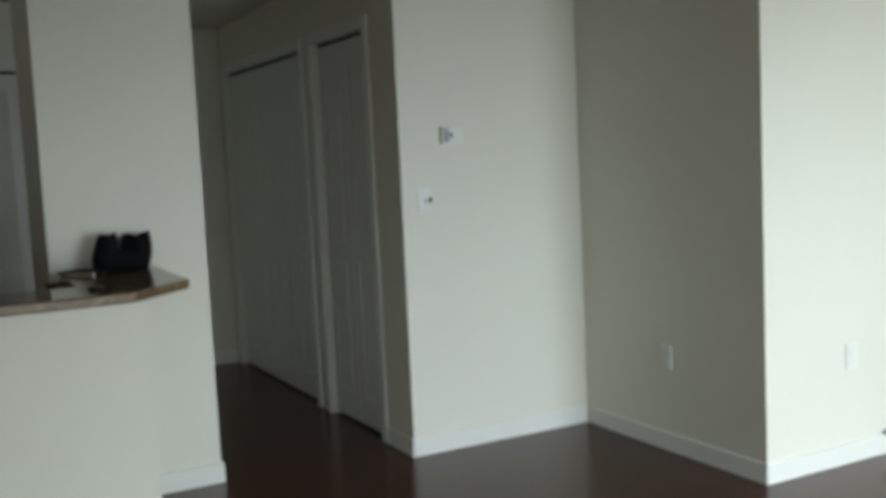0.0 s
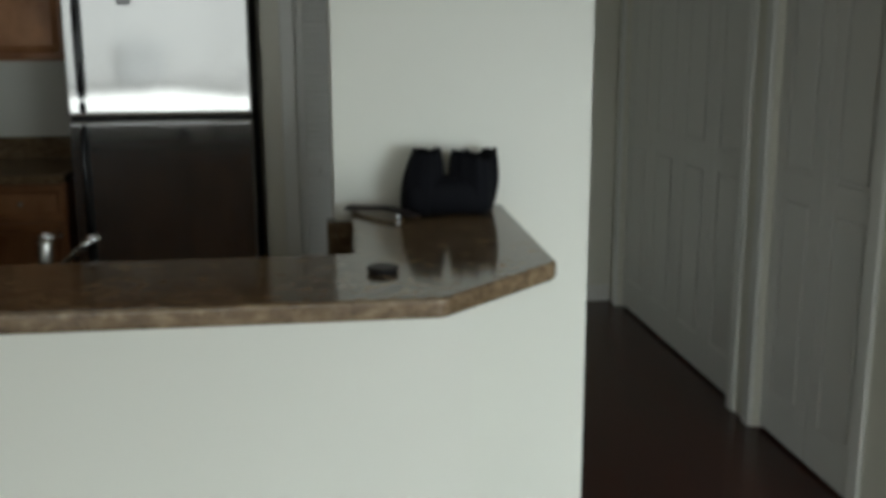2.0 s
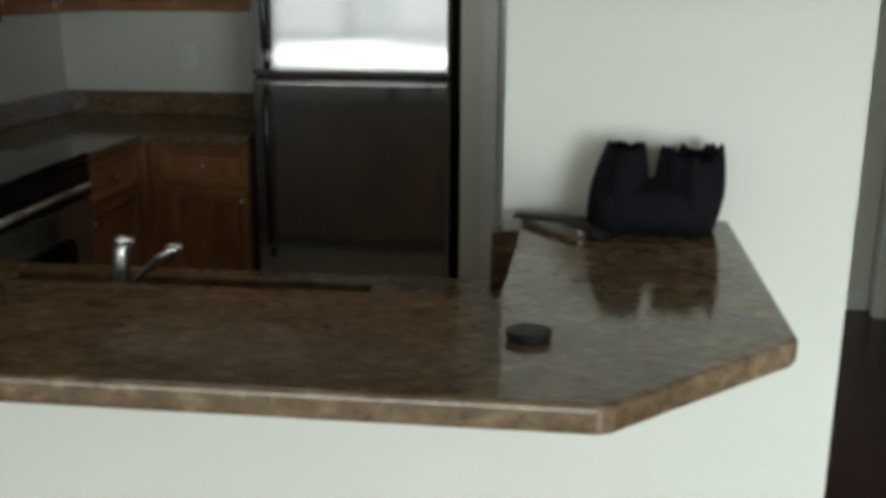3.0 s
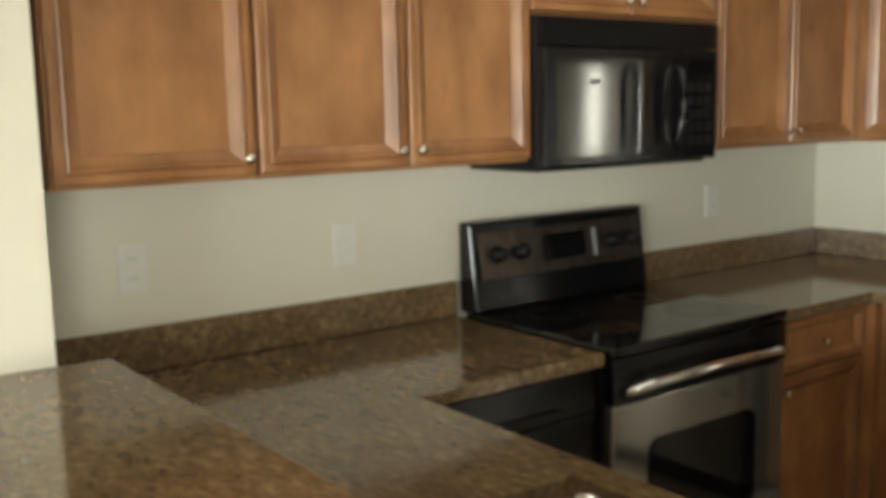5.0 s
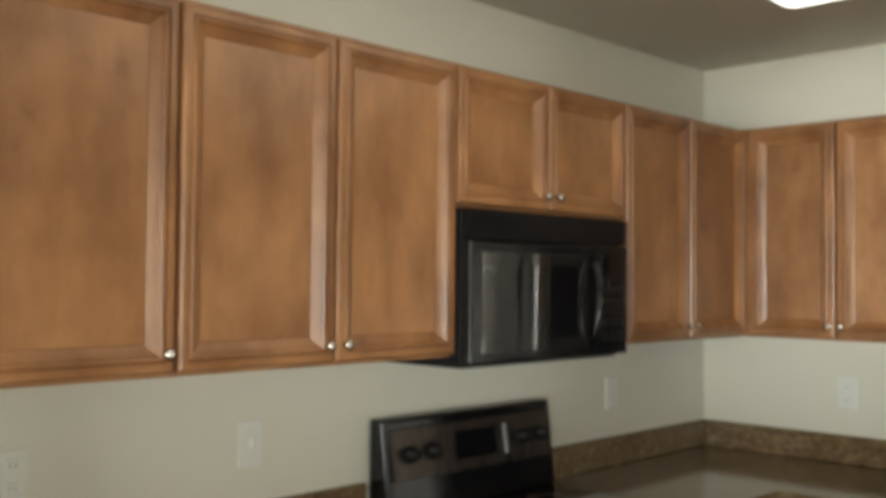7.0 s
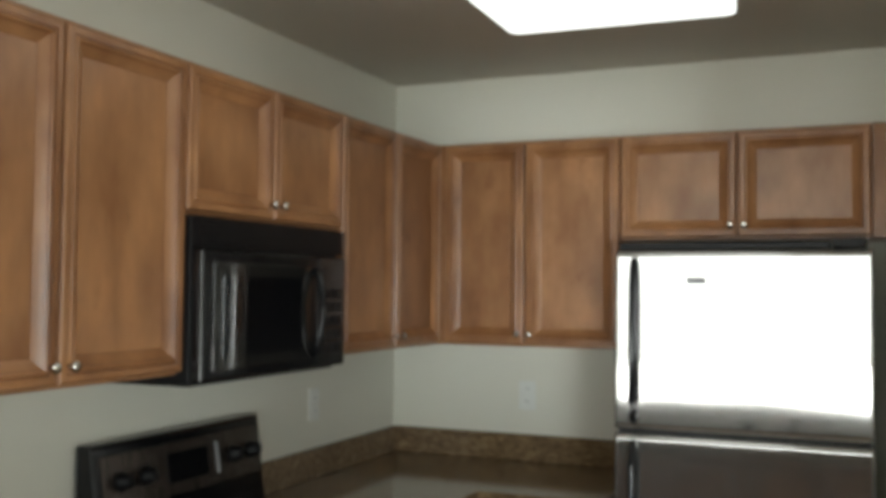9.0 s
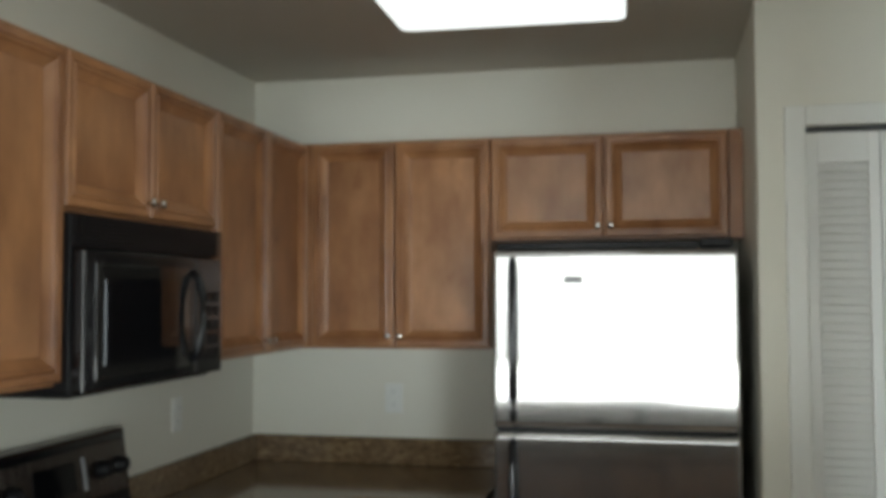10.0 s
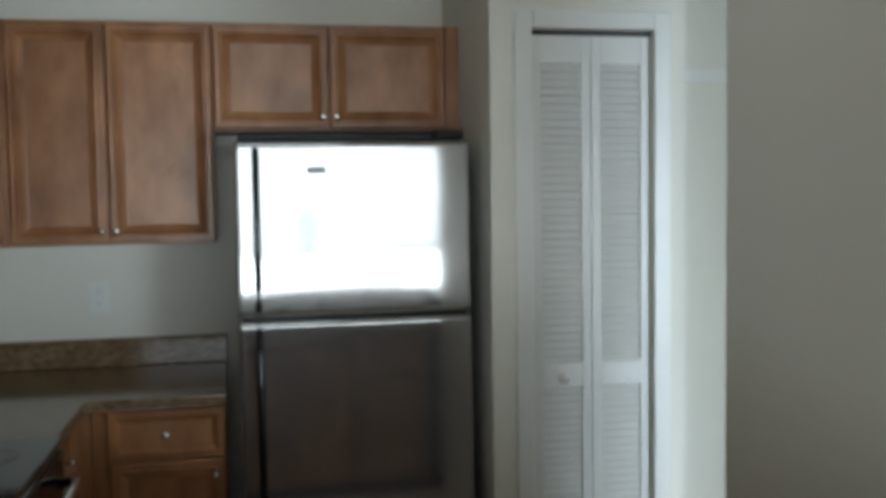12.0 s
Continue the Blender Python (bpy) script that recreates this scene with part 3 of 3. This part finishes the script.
lv = part("lever", bend(bmesh.new(), [(0.010, 0.004, 0.075), (0.045, -0.006, 0.118), (0.092, -0.018, 0.162), (0.114, -0.023, 0.178)], 0.008), FAUCET_METAL, faucet, smooth=True)
part("lever_tip", lathe(bmesh.new(), [(0.006, -0.007), (0.014, -0.005), (0.017, 0), (0.014, 0.005), (0.006, 0.007)], (0.118, -0.024, 0.181), (0, 0, 1), 14), CHROME, lv, smooth=True)
soap = thing("soap_dispenser", (1.388, -1.068, CZ), "chrome soap dispenser with a dark collar on the worktop", "soap dispenser")
part("collar", lathe(bmesh.new(), [(0.034, 0), (0.034, 0.066), (0.028, 0.074)], (0, 0, 0), (0, 0, 1)), BLACK_SATIN, soap, "black collar", True)
part("cap", lathe(bmesh.new(), [(0.016, 0.073), (0.017, 0.082), (0.013, 0.089), (0.004, 0.091)], (0, 0, 0), (0, 0, 1)), CHROME, soap, smooth=True)

# ---- dishwasher ----
dw = thing("dishwasher", (0.0, -0.30, 0), "black dishwasher under the worktop beside the range", "dishwasher")
part("body", boxes((0.03, 0.595, -0.297, 0.294, 0.10, 0.868)), BLACK_SATIN, dw)
part("door", boxes((0.597, 0.626, -0.295, 0.292, 0.12, 0.745), bevel=0.005), BLACK, dw)
part("control_panel", boxes((0.597, 0.632, -0.295, 0.292, 0.752, 0.866), bevel=0.006), BLACK, dw)
part("handle", boxes((0.630, 0.648, -0.16, 0.16, 0.765, 0.785), bevel=0.005), BLACK_SATIN, dw)
part("toe_kick", boxes((0.50, 0.56, -0.295, 0.292, 0.0, 0.099)), BLACK_SATIN, dw)

# ---- range ----
rg = thing("range", (0.0, 0.39, 0), "black and stainless electric range with a glass cooktop", "range")
part("body", boxes((0.03, 0.630, -0.382, 0.385, 0.02, 0.895), bevel=0.003), BLACK_SATIN, rg)
part("cooktop", boxes((0.05, 0.672, -0.384, 0.387, 0.897, 0.926), bevel=0.008), GLASS_BLACK, rg)
for cx, cy, r in ((0.24, -0.19, 0.09), (0.24, 0.19, 0.075), (0.49, -0.19, 0.075), (0.49, 0.19, 0.105)):
    bm = bmesh.new()
    for k in range(2):
        rr = r - 0.018 * k
        inner = [bm.verts.new((cx + (rr - 0.003) * math.cos(a / 16 * math.pi), cy + (rr - 0.003) * math.sin(a / 16 * math.pi), 0.9268)) for a in range(32)]
        outer = [bm.verts.new((cx + rr * math.cos(a / 16 * math.pi), cy + rr * math.sin(a / 16 * math.pi), 0.9268)) for a in range(32)]
        for a in range(32):
            bm.faces.new((inner[a], outer[a], outer[(a + 1) % 32], inner[(a + 1) % 32]))
    part("burner_ring", bm, BURNER, rg, "thin grey printed ring")
# backguard, leaning back
bg = prism([(0.02, -0.384), (0.105, -0.384), (0.105, 0.387), (0.02, 0.387)], 0.928, 1.208, 0.01, 3)
for v in bg.verts:
    if v.co.x > 0.06 and v.co.z > 1.0:
        v.co.x -= 0.035 * (v.co.z - 1.0) / 0.2
guard = part("backguard", bg, BLACK, rg)
LEANP = pose(0.107, 0, 0.99, 0, -9.5, 0)
part("control_panel", boxes((-0.004, 0.004, -0.355, 0.358, 0.04, 0.19), bevel=0.003), DARK_STEEL, guard, "dark stainless control panel", at=LEANP)
part("clock_display", boxes((0.0045, 0.007, -0.10, 0.09, 0.075, 0.16), bevel=0.001), GLASS_BLACK, guard, "black glass clock display", at=LEANP)
for y in (-0.29, -0.195, 0.215, 0.31):
    part("knob", lathe(bmesh.new(), [(0.027, 0), (0.026, 0.012), (0.020, 0.016), (0.019, 0.034), (0.013, 0.037)], (0.0045, y, 0.115), (1, 0, 0), 18), BLACK_SATIN, guard, "round black dial", True, at=LEANP)
for y in (0.135,):
    part("button_strip", boxes((0.0045, 0.008, y - 0.008, y + 0.008, 0.07, 0.165), bevel=0.001), GREY_PRINT, guard, "grey button strip", at=LEANP)
front = part("oven_door", boxes((0.632, 0.668, -0.378, 0.381, 0.235, 0.765), bevel=0.006), STEEL, rg, "stainless steel oven door")
part("door_window", prism([(-0.21, 0.34), (0.21, 0.34), (0.235, 0.365), (0.235, 0.62), (0.21, 0.645), (-0.21, 0.645), (-0.235, 0.62), (-0.235, 0.365)], 0, 0.004), GLASS_BLACK, front, "black glass window", at=Matrix(((0, 0, 1, 0.6685), (1, 0, 0, 0), (0, 1, 0, 0), (0, 0, 0, 1))))
part("handle", bend(bmesh.new(), [(0.672, -0.345, 0.80), (0.700, -0.335, 0.812), (0.722, -0.26, 0.826), (0.728, 0, 0.832), (0.722, 0.26, 0.826), (0.700, 0.338, 0.812), (0.672, 0.348, 0.80)], 0.013), CHROME, front, "curved steel bar handle", True)
part("upper_trim", boxes((0.632, 0.672, -0.380, 0.383, 0.770, 0.893), bevel=0.006), BLACK, rg, "black strip above the oven door")
part("drawer", boxes((0.632, 0.664, -0.378, 0.381, 0.045, 0.225), bevel=0.006), STEEL, rg, "stainless steel storage drawer")

# ---- microwave ----
mw = thing("microwave", (0.0, 0.392, 1.384), "black over-the-range microwave with a glossy door", "microwave")
part("body", boxes((0.004, 0.365, -0.371, 0.371, 0.0, 0.424), bevel=0.004), BLACK_SATIN, mw)
part("bottom_vent", boxes((0.05, 0.36, -0.36, 0.36, -0.010, -0.001), bevel=0.002), BLACK_SATIN, mw)
part("vent_grille", boxes(*[(0.366, 0.398 - 0.001 * (k % 2), -0.370, 0.370, 0.345 + 0.0095 * k, 0.345 + 0.0095 * k + 0.0065) for k in range(8)], (0.366, 0.380, -0.368, 0.368, 0.345, 0.42)), BLACK_SATIN, mw, "black slotted grille")
md = part("door", boxes((0.367, 0.402, -0.370, 0.195, 0.002, 0.338), bevel=0.006), BLACK, mw)
part("window", boxes((0.4025, 0.405, -0.325, 0.150, 0.030, 0.305), bevel=0.001), DOOR_GLASS, md, "smoky reflective door glass")
part("window_screen", boxes((0.4053, 0.4063, -0.285, 0.100, 0.062, 0.270)), MIRROR_BLACK, md, "dark mesh screen")
part("handle", bend(bmesh.new(), [(0.40, 0.165, 0.045), (0.425, 0.165, 0.065), (0.436, 0.165, 0.11), (0.440, 0.165, 0.17), (0.436, 0.165, 0.23), (0.425, 0.165, 0.275), (0.40, 0.165, 0.295)], 0.011), BLACK, md, "curved black handle", True)
mp = part("control_panel", boxes((0.367, 0.400, 0.200, 0.370, 0.002, 0.338), bevel=0.006), BLACK, mw)
part("display", boxes((0.4005, 0.402, 0.225, 0.345, 0.265, 0.305)), GLASS_BLACK, mp)
for r in range(5):
    for c in range(3):
        part("button", boxes((0.4005, 0.4018, 0.226 + c * 0.042, 0.226 + c * 0.042 + 0.034, 0.045 + r * 0.041, 0.045 + r * 0.041 + 0.030), bevel=0.0005), BLACK_SATIN, mp)

# ---- refrigerator ----
FX0, FX1, FZ = 1.150, 1.946, 1.772
fr = thing("refrigerator", ((FX0 + FX1) / 2, 1.54, 0.004), "stainless steel refrigerator with a top freezer", "refrigerator", turn=0.5)
fr.matrix_world = fr.matrix_world @ pose(0, 0, 0, -0.95)
w2 = (FX1 - FX0) / 2
part("body", boxes((-w2 + 0.012, w2 - 0.012, -0.245, 0.365, 0.03, FZ - 0.02), bevel=0.006), BLACK_SATIN, fr, "black cabinet sides")
part("hinge_cover", boxes((w2 - 0.12, w2 - 0.02, -0.32, -0.20, FZ - 0.018, FZ + 0.012), bevel=0.006), BLACK_SATIN, fr)
part("top_cap", boxes((-w2 + 0.01, w2 - 0.125, -0.30, -0.10, FZ - 0.019, FZ + 0.004), bevel=0.004), BLACK_SATIN, fr)


def fridge_door(z0, z1):
    """A door slightly bowed across its width, with rounded edges."""
    bm = bmesh.new()
    cols = []
    us = [-1, -0.992, -0.985, -0.97] + [-0.9 + 0.2 * k for k in range(10)] + [0.97, 0.985, 0.992, 1]
    n = len(us) - 1
    for u in us:
        x = u * (w2 - 0.002)
        y = -0.328 + 0.002 * u * u + 0.012 * max(0, abs(u) - 0.985) / 0.015
        cols.append((x, y))
    rows = [(z0, 0.014), (z0 + 0.006, 0.004), (z0 + 0.016, 0), (z0 + 0.022, 0), (z0 + 0.10, 0), (z1 - 0.10, 0), (z1 - 0.022, 0), (z1 - 0.016, 0), (z1 - 0.006, 0.004), (z1, 0.014)]
    grid = [[bm.verts.new((x, y + dy, z)) for x, y in cols] for z, dy in rows]
    back = [[bm.verts.new((x, -0.252, z)) for x, _ in cols] for z in (z0, z1)]
    full = [back[0], *grid, back[1]]
    for p, q in zip(full, full[1:]):
        for k in range(n):
            bm.faces.new((p[k], p[k + 1], q[k + 1], q[k]))
    for k in (0, n):
        bm.faces.new([r[k] for r in full])
    bm.faces.new([*back[0], *back[1][::-1]])
    return bm


SPL = 1.156
for nm, z0, z1, hz0, hz1 in (("freezer_door", SPL + 0.006, FZ - 0.022, SPL + 0.03, FZ - 0.05), ("fridge_door", 0.09, SPL - 0.006, 0.42, SPL - 0.03)):
    d = part(nm, fridge_door(z0, z1), STEEL, fr, smooth=True)
    part("handle", bend(bmesh.new(), [(-w2 + 0.068, -0.315, hz0), (-w2 + 0.068, -0.350, hz0 + 0.02), (-w2 + 0.068, -0.366, hz0 + 0.08), (-w2 + 0.068, -0.368, (hz0 + hz1) / 2), (-w2 + 0.068, -0.366, hz1 - 0.08), (-w2 + 0.068, -0.350, hz1 - 0.02), (-w2 + 0.068, -0.315, hz1)], 0.012), BLACK, d, "long black bar handle", True)
    if nm == "freezer_door":
        part("badge", boxes((-0.16, -0.10, -0.3285, -0.3262, z1 - 0.11, z1 - 0.088), bevel=0.001), GREY_PRINT, d, "small grey oval badge")
part("seam", boxes((-w2 + 0.01, w2 - 0.01, -0.30, -0.26, SPL - 0.0055, SPL + 0.0055)), BLACK_SATIN, fr)
part("base_grille", boxes((-w2 + 0.015, w2 - 0.015, -0.30, -0.25, 0.02, 0.085), bevel=0.004), BLACK_SATIN, fr)

# ---- ceiling light ----
LX0, LX1, LY0, LY1, LZ = 1.02, 1.635, -0.60, 0.628, 2.345
light = thing("ceiling_light", ((LX0 + LX1) / 2, (LY0 + LY1) / 2, H), "lit rectangular ceiling light with a white acrylic diffuser", "ceiling light", turn=1.5)
lw, ll, dz = (LX1 - LX0) / 2, (LY1 - LY0) / 2, LZ - H
c = 0.02


def lens_outline(s):
    return [(-lw + s, -ll + c), (-lw + c, -ll + s), (lw - c, -ll + s), (lw - s, -ll + c), (lw - s, ll - c), (lw - c, ll - s), (-lw + c, ll - s), (-lw + s, ll - c)]


part("diffuser", prism(lens_outline(0.0), dz, -0.03, 0.008, 2), DIFFUSER, light, "glowing white acrylic")
part("frame", prism(lens_outline(0.03), -0.029, -0.001), TRIM, light)


# ---- wall plates ----
def outlet(place, turn, kind, label):
    root = thing(kind, place, label, "light switch" if "switch" in kind else "outlet", "wall plates", turn=turn)
    part("plate", boxes((-0.037, 0.037, -0.007, -0.001, -0.06, 0.06), bevel=0.002), PLATE, root)
    if "switch" in kind:
        part("toggle", boxes((-0.005, 0.005, -0.018, -0.0072, -0.010, 0.012), bevel=0.002), PLATE, root)
    else:
        for z in (-0.025, 0.025):
            s = part("socket", boxes((-0.017, 0.017, -0.0095, -0.0072, z - 0.014, z + 0.014), bevel=0.002), PLATE, root)
            part("slot", boxes((-0.007, -0.0055, -0.0102, -0.0098, z - 0.004, z + 0.006), (0.0055, 0.007, -0.0102, -0.0098, z - 0.004, z + 0.006)), SLOT, s)
    return root


outlet((0, -1.015, 1.176), 90, "wall_outlet", "ivory double outlet above the granite backsplash")
outlet((0, -0.395, 1.180), 90, "wall_switch", "ivory switch plate above the granite backsplash")
outlet((0, 1.25, 1.187), 90, "wall_outlet", "ivory outlet beyond the range")
outlet((0.62, NORTH, 1.185), 0, "wall_outlet", "ivory outlet above the corner worktop")
outlet((RECX, -1.53, 0.47), -90, "wall_outlet", "ivory outlet low on the recess wall")
outlet((5.52, RECY, 0.50), 0, "wall_outlet", "ivory outlet low on the living room wall")
cable = thing("cable_jack", (5.73, RECY, 0.11), "small grey cable stub at the baseboard", "cable")
part("jack", lathe(bmesh.new(), [(0.012, 0), (0.011, 0.02), (0.006, 0.035)], (0, -0.016, 0), (0, -1, 0), 12), GREY_PRINT, cable)
sw = outlet((4.02, THY, 1.292), 0, "wall_switch", "ivory switch plate below the thermostat")
part("toggle", boxes((0.022, 0.034, -0.022, -0.0072, -0.012, 0.014), bevel=0.002), SLOT, sw, "dark sensor knob")
th = thing("thermostat", (4.185, THY, 1.61), "white thermostat with a small grey display", "thermostat")
part("body", boxes((-0.06, 0.06, -0.028, -0.001, -0.042, 0.042), bevel=0.006), PLATE, th)
part("display", boxes((-0.052, -0.022, -0.030, -0.0285, -0.034, 0.034)), GREY_PRINT, th, "grey display")
part("dial", boxes((-0.016, -0.002, -0.032, -0.0285, -0.012, 0.012), bevel=0.001), SLOT, th, "dark lever")


# ---- pantry door: louvred bifold ----
slat_me = None


def louvre_panel(x0, x1, knob):
    global slat_me
    w = x1 - x0
    root = thing("louvered_door", ((x0 + x1) / 2, PANY + 0.032, 0.012), "white louvered bifold pantry door leaf, closed", "door", "pantry door leaves", kind="structure")
    h = PDZ - 0.030
    s, t = 0.034, 0.015
    z1, z2, z3, z4 = 0.12, 0.885, 0.965, h - 0.095
    part("stile", boxes((-w / 2, -w / 2 + s, -t, t, 0, h), bevel=0.002), DOOR_WHITE, root)
    part("stile", boxes((w / 2 - s, w / 2, -t, t, 0, h), bevel=0.002), DOOR_WHITE, root)
    for a, b in ((0, z1), (z2, z3), (z4, h)):
        part("rail", boxes((-w / 2 + s + 0.0005, w / 2 - s - 0.0005, -t, t, a, b), bevel=0.002), DOOR_WHITE, root)
    pitch = 0.0272
    if slat_me is None:
        bm = boxes((-w / 2 + s, w / 2 - s, -0.0175, 0.0175, -0.0035, 0.0035), bevel=0.0015)
        bmesh.ops.rotate(bm, cent=(0, 0, 0), matrix=Matrix.Rotation(radians(54), 3, "X"), verts=bm.verts)
        slat_me = bpy.data.meshes.new("slat")
        bm.to_mesh(slat_me)
        bm.free()
        slat_me.materials.append(DOOR_WHITE)
    for a, b in ((z1, z2), (z3, z4)):
        n = int((b - a) / pitch)
        for k in range(n):
            ob = new("slat", slat_me)
            ob.parent = root
            ob.matrix_basis = pose(0, 0, a + (k + 0.5) * (b - a) / n)
    if knob:
        part("knob", lathe(bmesh.new(), [(0.010, 0), (0.010, 0.012), (0.018, 0.022), (0.016, 0.032), (0.008, 0.035)], (0, -t, 0.92), (0, -1, 0), 16), DOOR_WHITE, root, "small round knob", True)


mid = (PD0 + PD1) / 2
louvre_panel(PD0 + 0.003, mid - 0.0015, True)
louvre_panel(mid + 0.0015, PD1 - 0.003, False)
structure("door_track", boxes((PD0 + 0.002, PD1 - 0.002, PANY + 0.02, PANY + 0.05, PDZ - 0.014, PDZ - 0.001)), SLOT, "dark track above the pantry door", "door trim")


# ---- hall closet doors ----
def closet_leaf(y0, y1, label):
    root = thing("closet_door", (HALLX + 0.045, (y0 + y1) / 2, 0.015), label, "door", "hall closet leaves", kind="structure")
    w, h, t = (y1 - y0) / 2, CLZ - 0.036, 0.016
    part("leaf", boxes((-t + 0.004, t, -w, w, 0, h), bevel=0.002), DOOR_WHITE, root)
    fr_w = 0.075
    for a, b in ((0.16, 0.93), (1.02, h - 0.12)):
        part("raised_panel", boxes((-t - 0.004, -t + 0.0035, -w + fr_w + 0.018, w - fr_w - 0.018, a + 0.018, b - 0.018), bevel=0.006), DOOR_WHITE, root)
    part("stile", boxes((-t - 0.002, -t + 0.0038, -w, -w + fr_w, 0, h), bevel=0.002), DOOR_WHITE, root)
    part("stile", boxes((-t - 0.002, -t + 0.0038, w - fr_w, w, 0, h), bevel=0.002), DOOR_WHITE, root)
    for a, b in ((0, 0.16), (0.93, 1.02), (h - 0.12, h)):
        part("rail", boxes((-t - 0.002, -t + 0.0038, -w + fr_w, w - fr_w, a, b), bevel=0.002), DOOR_WHITE, root)


for a, b, n in ((*CL[0], 2), (*CL[1], 4)):
    step = (b - a) / n
    for k in range(n):
        closet_leaf(a + k * step + 0.003, a + (k + 1) * step - 0.003, "white panelled bifold closet door leaf, closed")
    structure("closet_track", boxes((HALLX + 0.03, HALLX + 0.07, a + 0.002, b - 0.002, CLZ - 0.018, CLZ - 0.001)), SLOT, "dark track above the closet door", "door trim")


# ---- things on the bar ----
def crumpled(bm, cx, cy, z0, rx, ry, h, lean, seed, flare, rag=1.0):
    """A soft upright sleeve with pleats and a ragged open top."""
    rnd = random.Random(seed)
    n, m = 48, 12
    ph = [rnd.uniform(0, 6.28) for _ in range(6)]
    rags = [rnd.uniform(-0.4, 1.0) ** 3 for _ in range(n)]
    rings = []
    for j in range(m + 1):
        u = j / m
        ring = []
        for k in range(n):
            a = 2 * math.pi * k / n
            fold = 1 + 0.06 * math.sin(5 * a + ph[0] + 2 * u) + 0.06 * math.sin(11 * a + ph[1] + u) * u + 0.035 * math.sin(17 * a + ph[4] + 3 * u)
            s = (0.90 + 0.16 * math.sin(math.pi * u) + flare * u * u) * fold
            edge = max(0, u - 0.6) / 0.4
            z = z0 + h * u + rag * (0.008 * math.sin(2 * a + ph[2]) + 0.005 * math.sin(6 * a + ph[3]) + 0.018 * rags[k]) * edge
            ring.append(bm.verts.new((cx + rx * s * math.cos(a) + lean * u, cy + ry * s * math.sin(a), z)))
        rings.append(ring)
    inner = [bm.verts.new((v.co.x * 0.9 + (cx + lean) * 0.1, v.co.y * 0.9 + cy * 0.1, v.co.z - 0.006)) for v in rings[-1]]
    deep = [bm.verts.new((v.co.x * 0.8 + (cx + lean) * 0.2, v.co.y * 0.8 + cy * 0.2, z0 + h * 0.5)) for v in rings[-1]]
    rings += [inner, deep]
    for p, q in zip(rings, rings[1:]):
        for k in range(n):
            bm.faces.new((p[k], p[(k + 1) % n], q[(k + 1) % n], q[k]))
    bm.faces.new(rings[0][::-1])
    bm.faces.new(rings[-1])
    return bm


bag = thing("bag", (2.562, -0.755, BARZ), "slouched black cloth bag with two upright open ends", "bag")
part("end_pocket", crumpled(bmesh.new(), -0.076, 0.0, 0.004, 0.052, 0.070, 0.160, 0.020, 3, -0.28, 0.35), FABRIC, bag, smooth=True)
part("end_pocket", crumpled(bmesh.new(), 0.062, 0.015, 0.004, 0.060, 0.078, 0.146, 0.006, 8, 0.02, 1.1), FABRIC, bag, smooth=True)
bm = box(bmesh.new(), -0.118, 0.108, -0.070, 0.080, 0.001, 0.095, bevel=0.036, seg=4)
part("base", bm, FABRIC, bag, smooth=True)
part("buckle", boxes((-0.140, -0.131, -0.085, -0.075, 0.002, 0.014), bevel=0.002), CHROME, bag, "small steel buckle")
strap = thing("strap", (2.42, -0.79, BARZ), "dark leather strap lying on the bar", "strap")
part("band", bend(bmesh.new(), [(-0.11, 0.10, 0.008), (-0.07, 0.06, 0.014), (-0.02, 0.02, 0.02), (0.02, -0.03, 0.018), (0.05, -0.06, 0.010)], 0.020, 12, 0.30), LEATHER, strap, smooth=True)
pk = thing("tin", (2.352, -1.385, BARZ), "small round dark tin lying on the bar", "tin")
part("base", lathe(bmesh.new(), [(0.029, 0.001), (0.030, 0.003), (0.030, 0.007)], (0, 0, 0), (0, 0, 1), 28), BLACK_SATIN, pk)
part("lid", lathe(bmesh.new(), [(0.031, 0.0075), (0.031, 0.011), (0.028, 0.0125)], (0, 0, 0), (0, 0, 1), 28), LEATHER, pk, "dull dark lid")

# ---- outside the window ----
nb = thing("neighbour_house", (1, -22, -0.1), "pale stucco house across the yard", "house")
part("wall", boxes((-16, 16, -4, 0, 0, 5.2)), STUCCO, nb)
part("roof", prism([(-16.5, -4.5), (16.5, -4.5), (16.5, 0.5), (-16.5, 0.5)], 5.2, 5.5, 0.03), LEATHER, nb)
for k in range(6):
    x = -13.5 + 5.2 * k
    wv = part("window", boxes((x - 0.8, x + 0.8, 0.0, 0.06, 1.0, 2.4), bevel=0.01), TRIM, nb)
    part("pane", boxes((x - 0.72, x + 0.72, 0.061, 0.07, 1.08, 2.32)), GLASS_BLACK, wv)
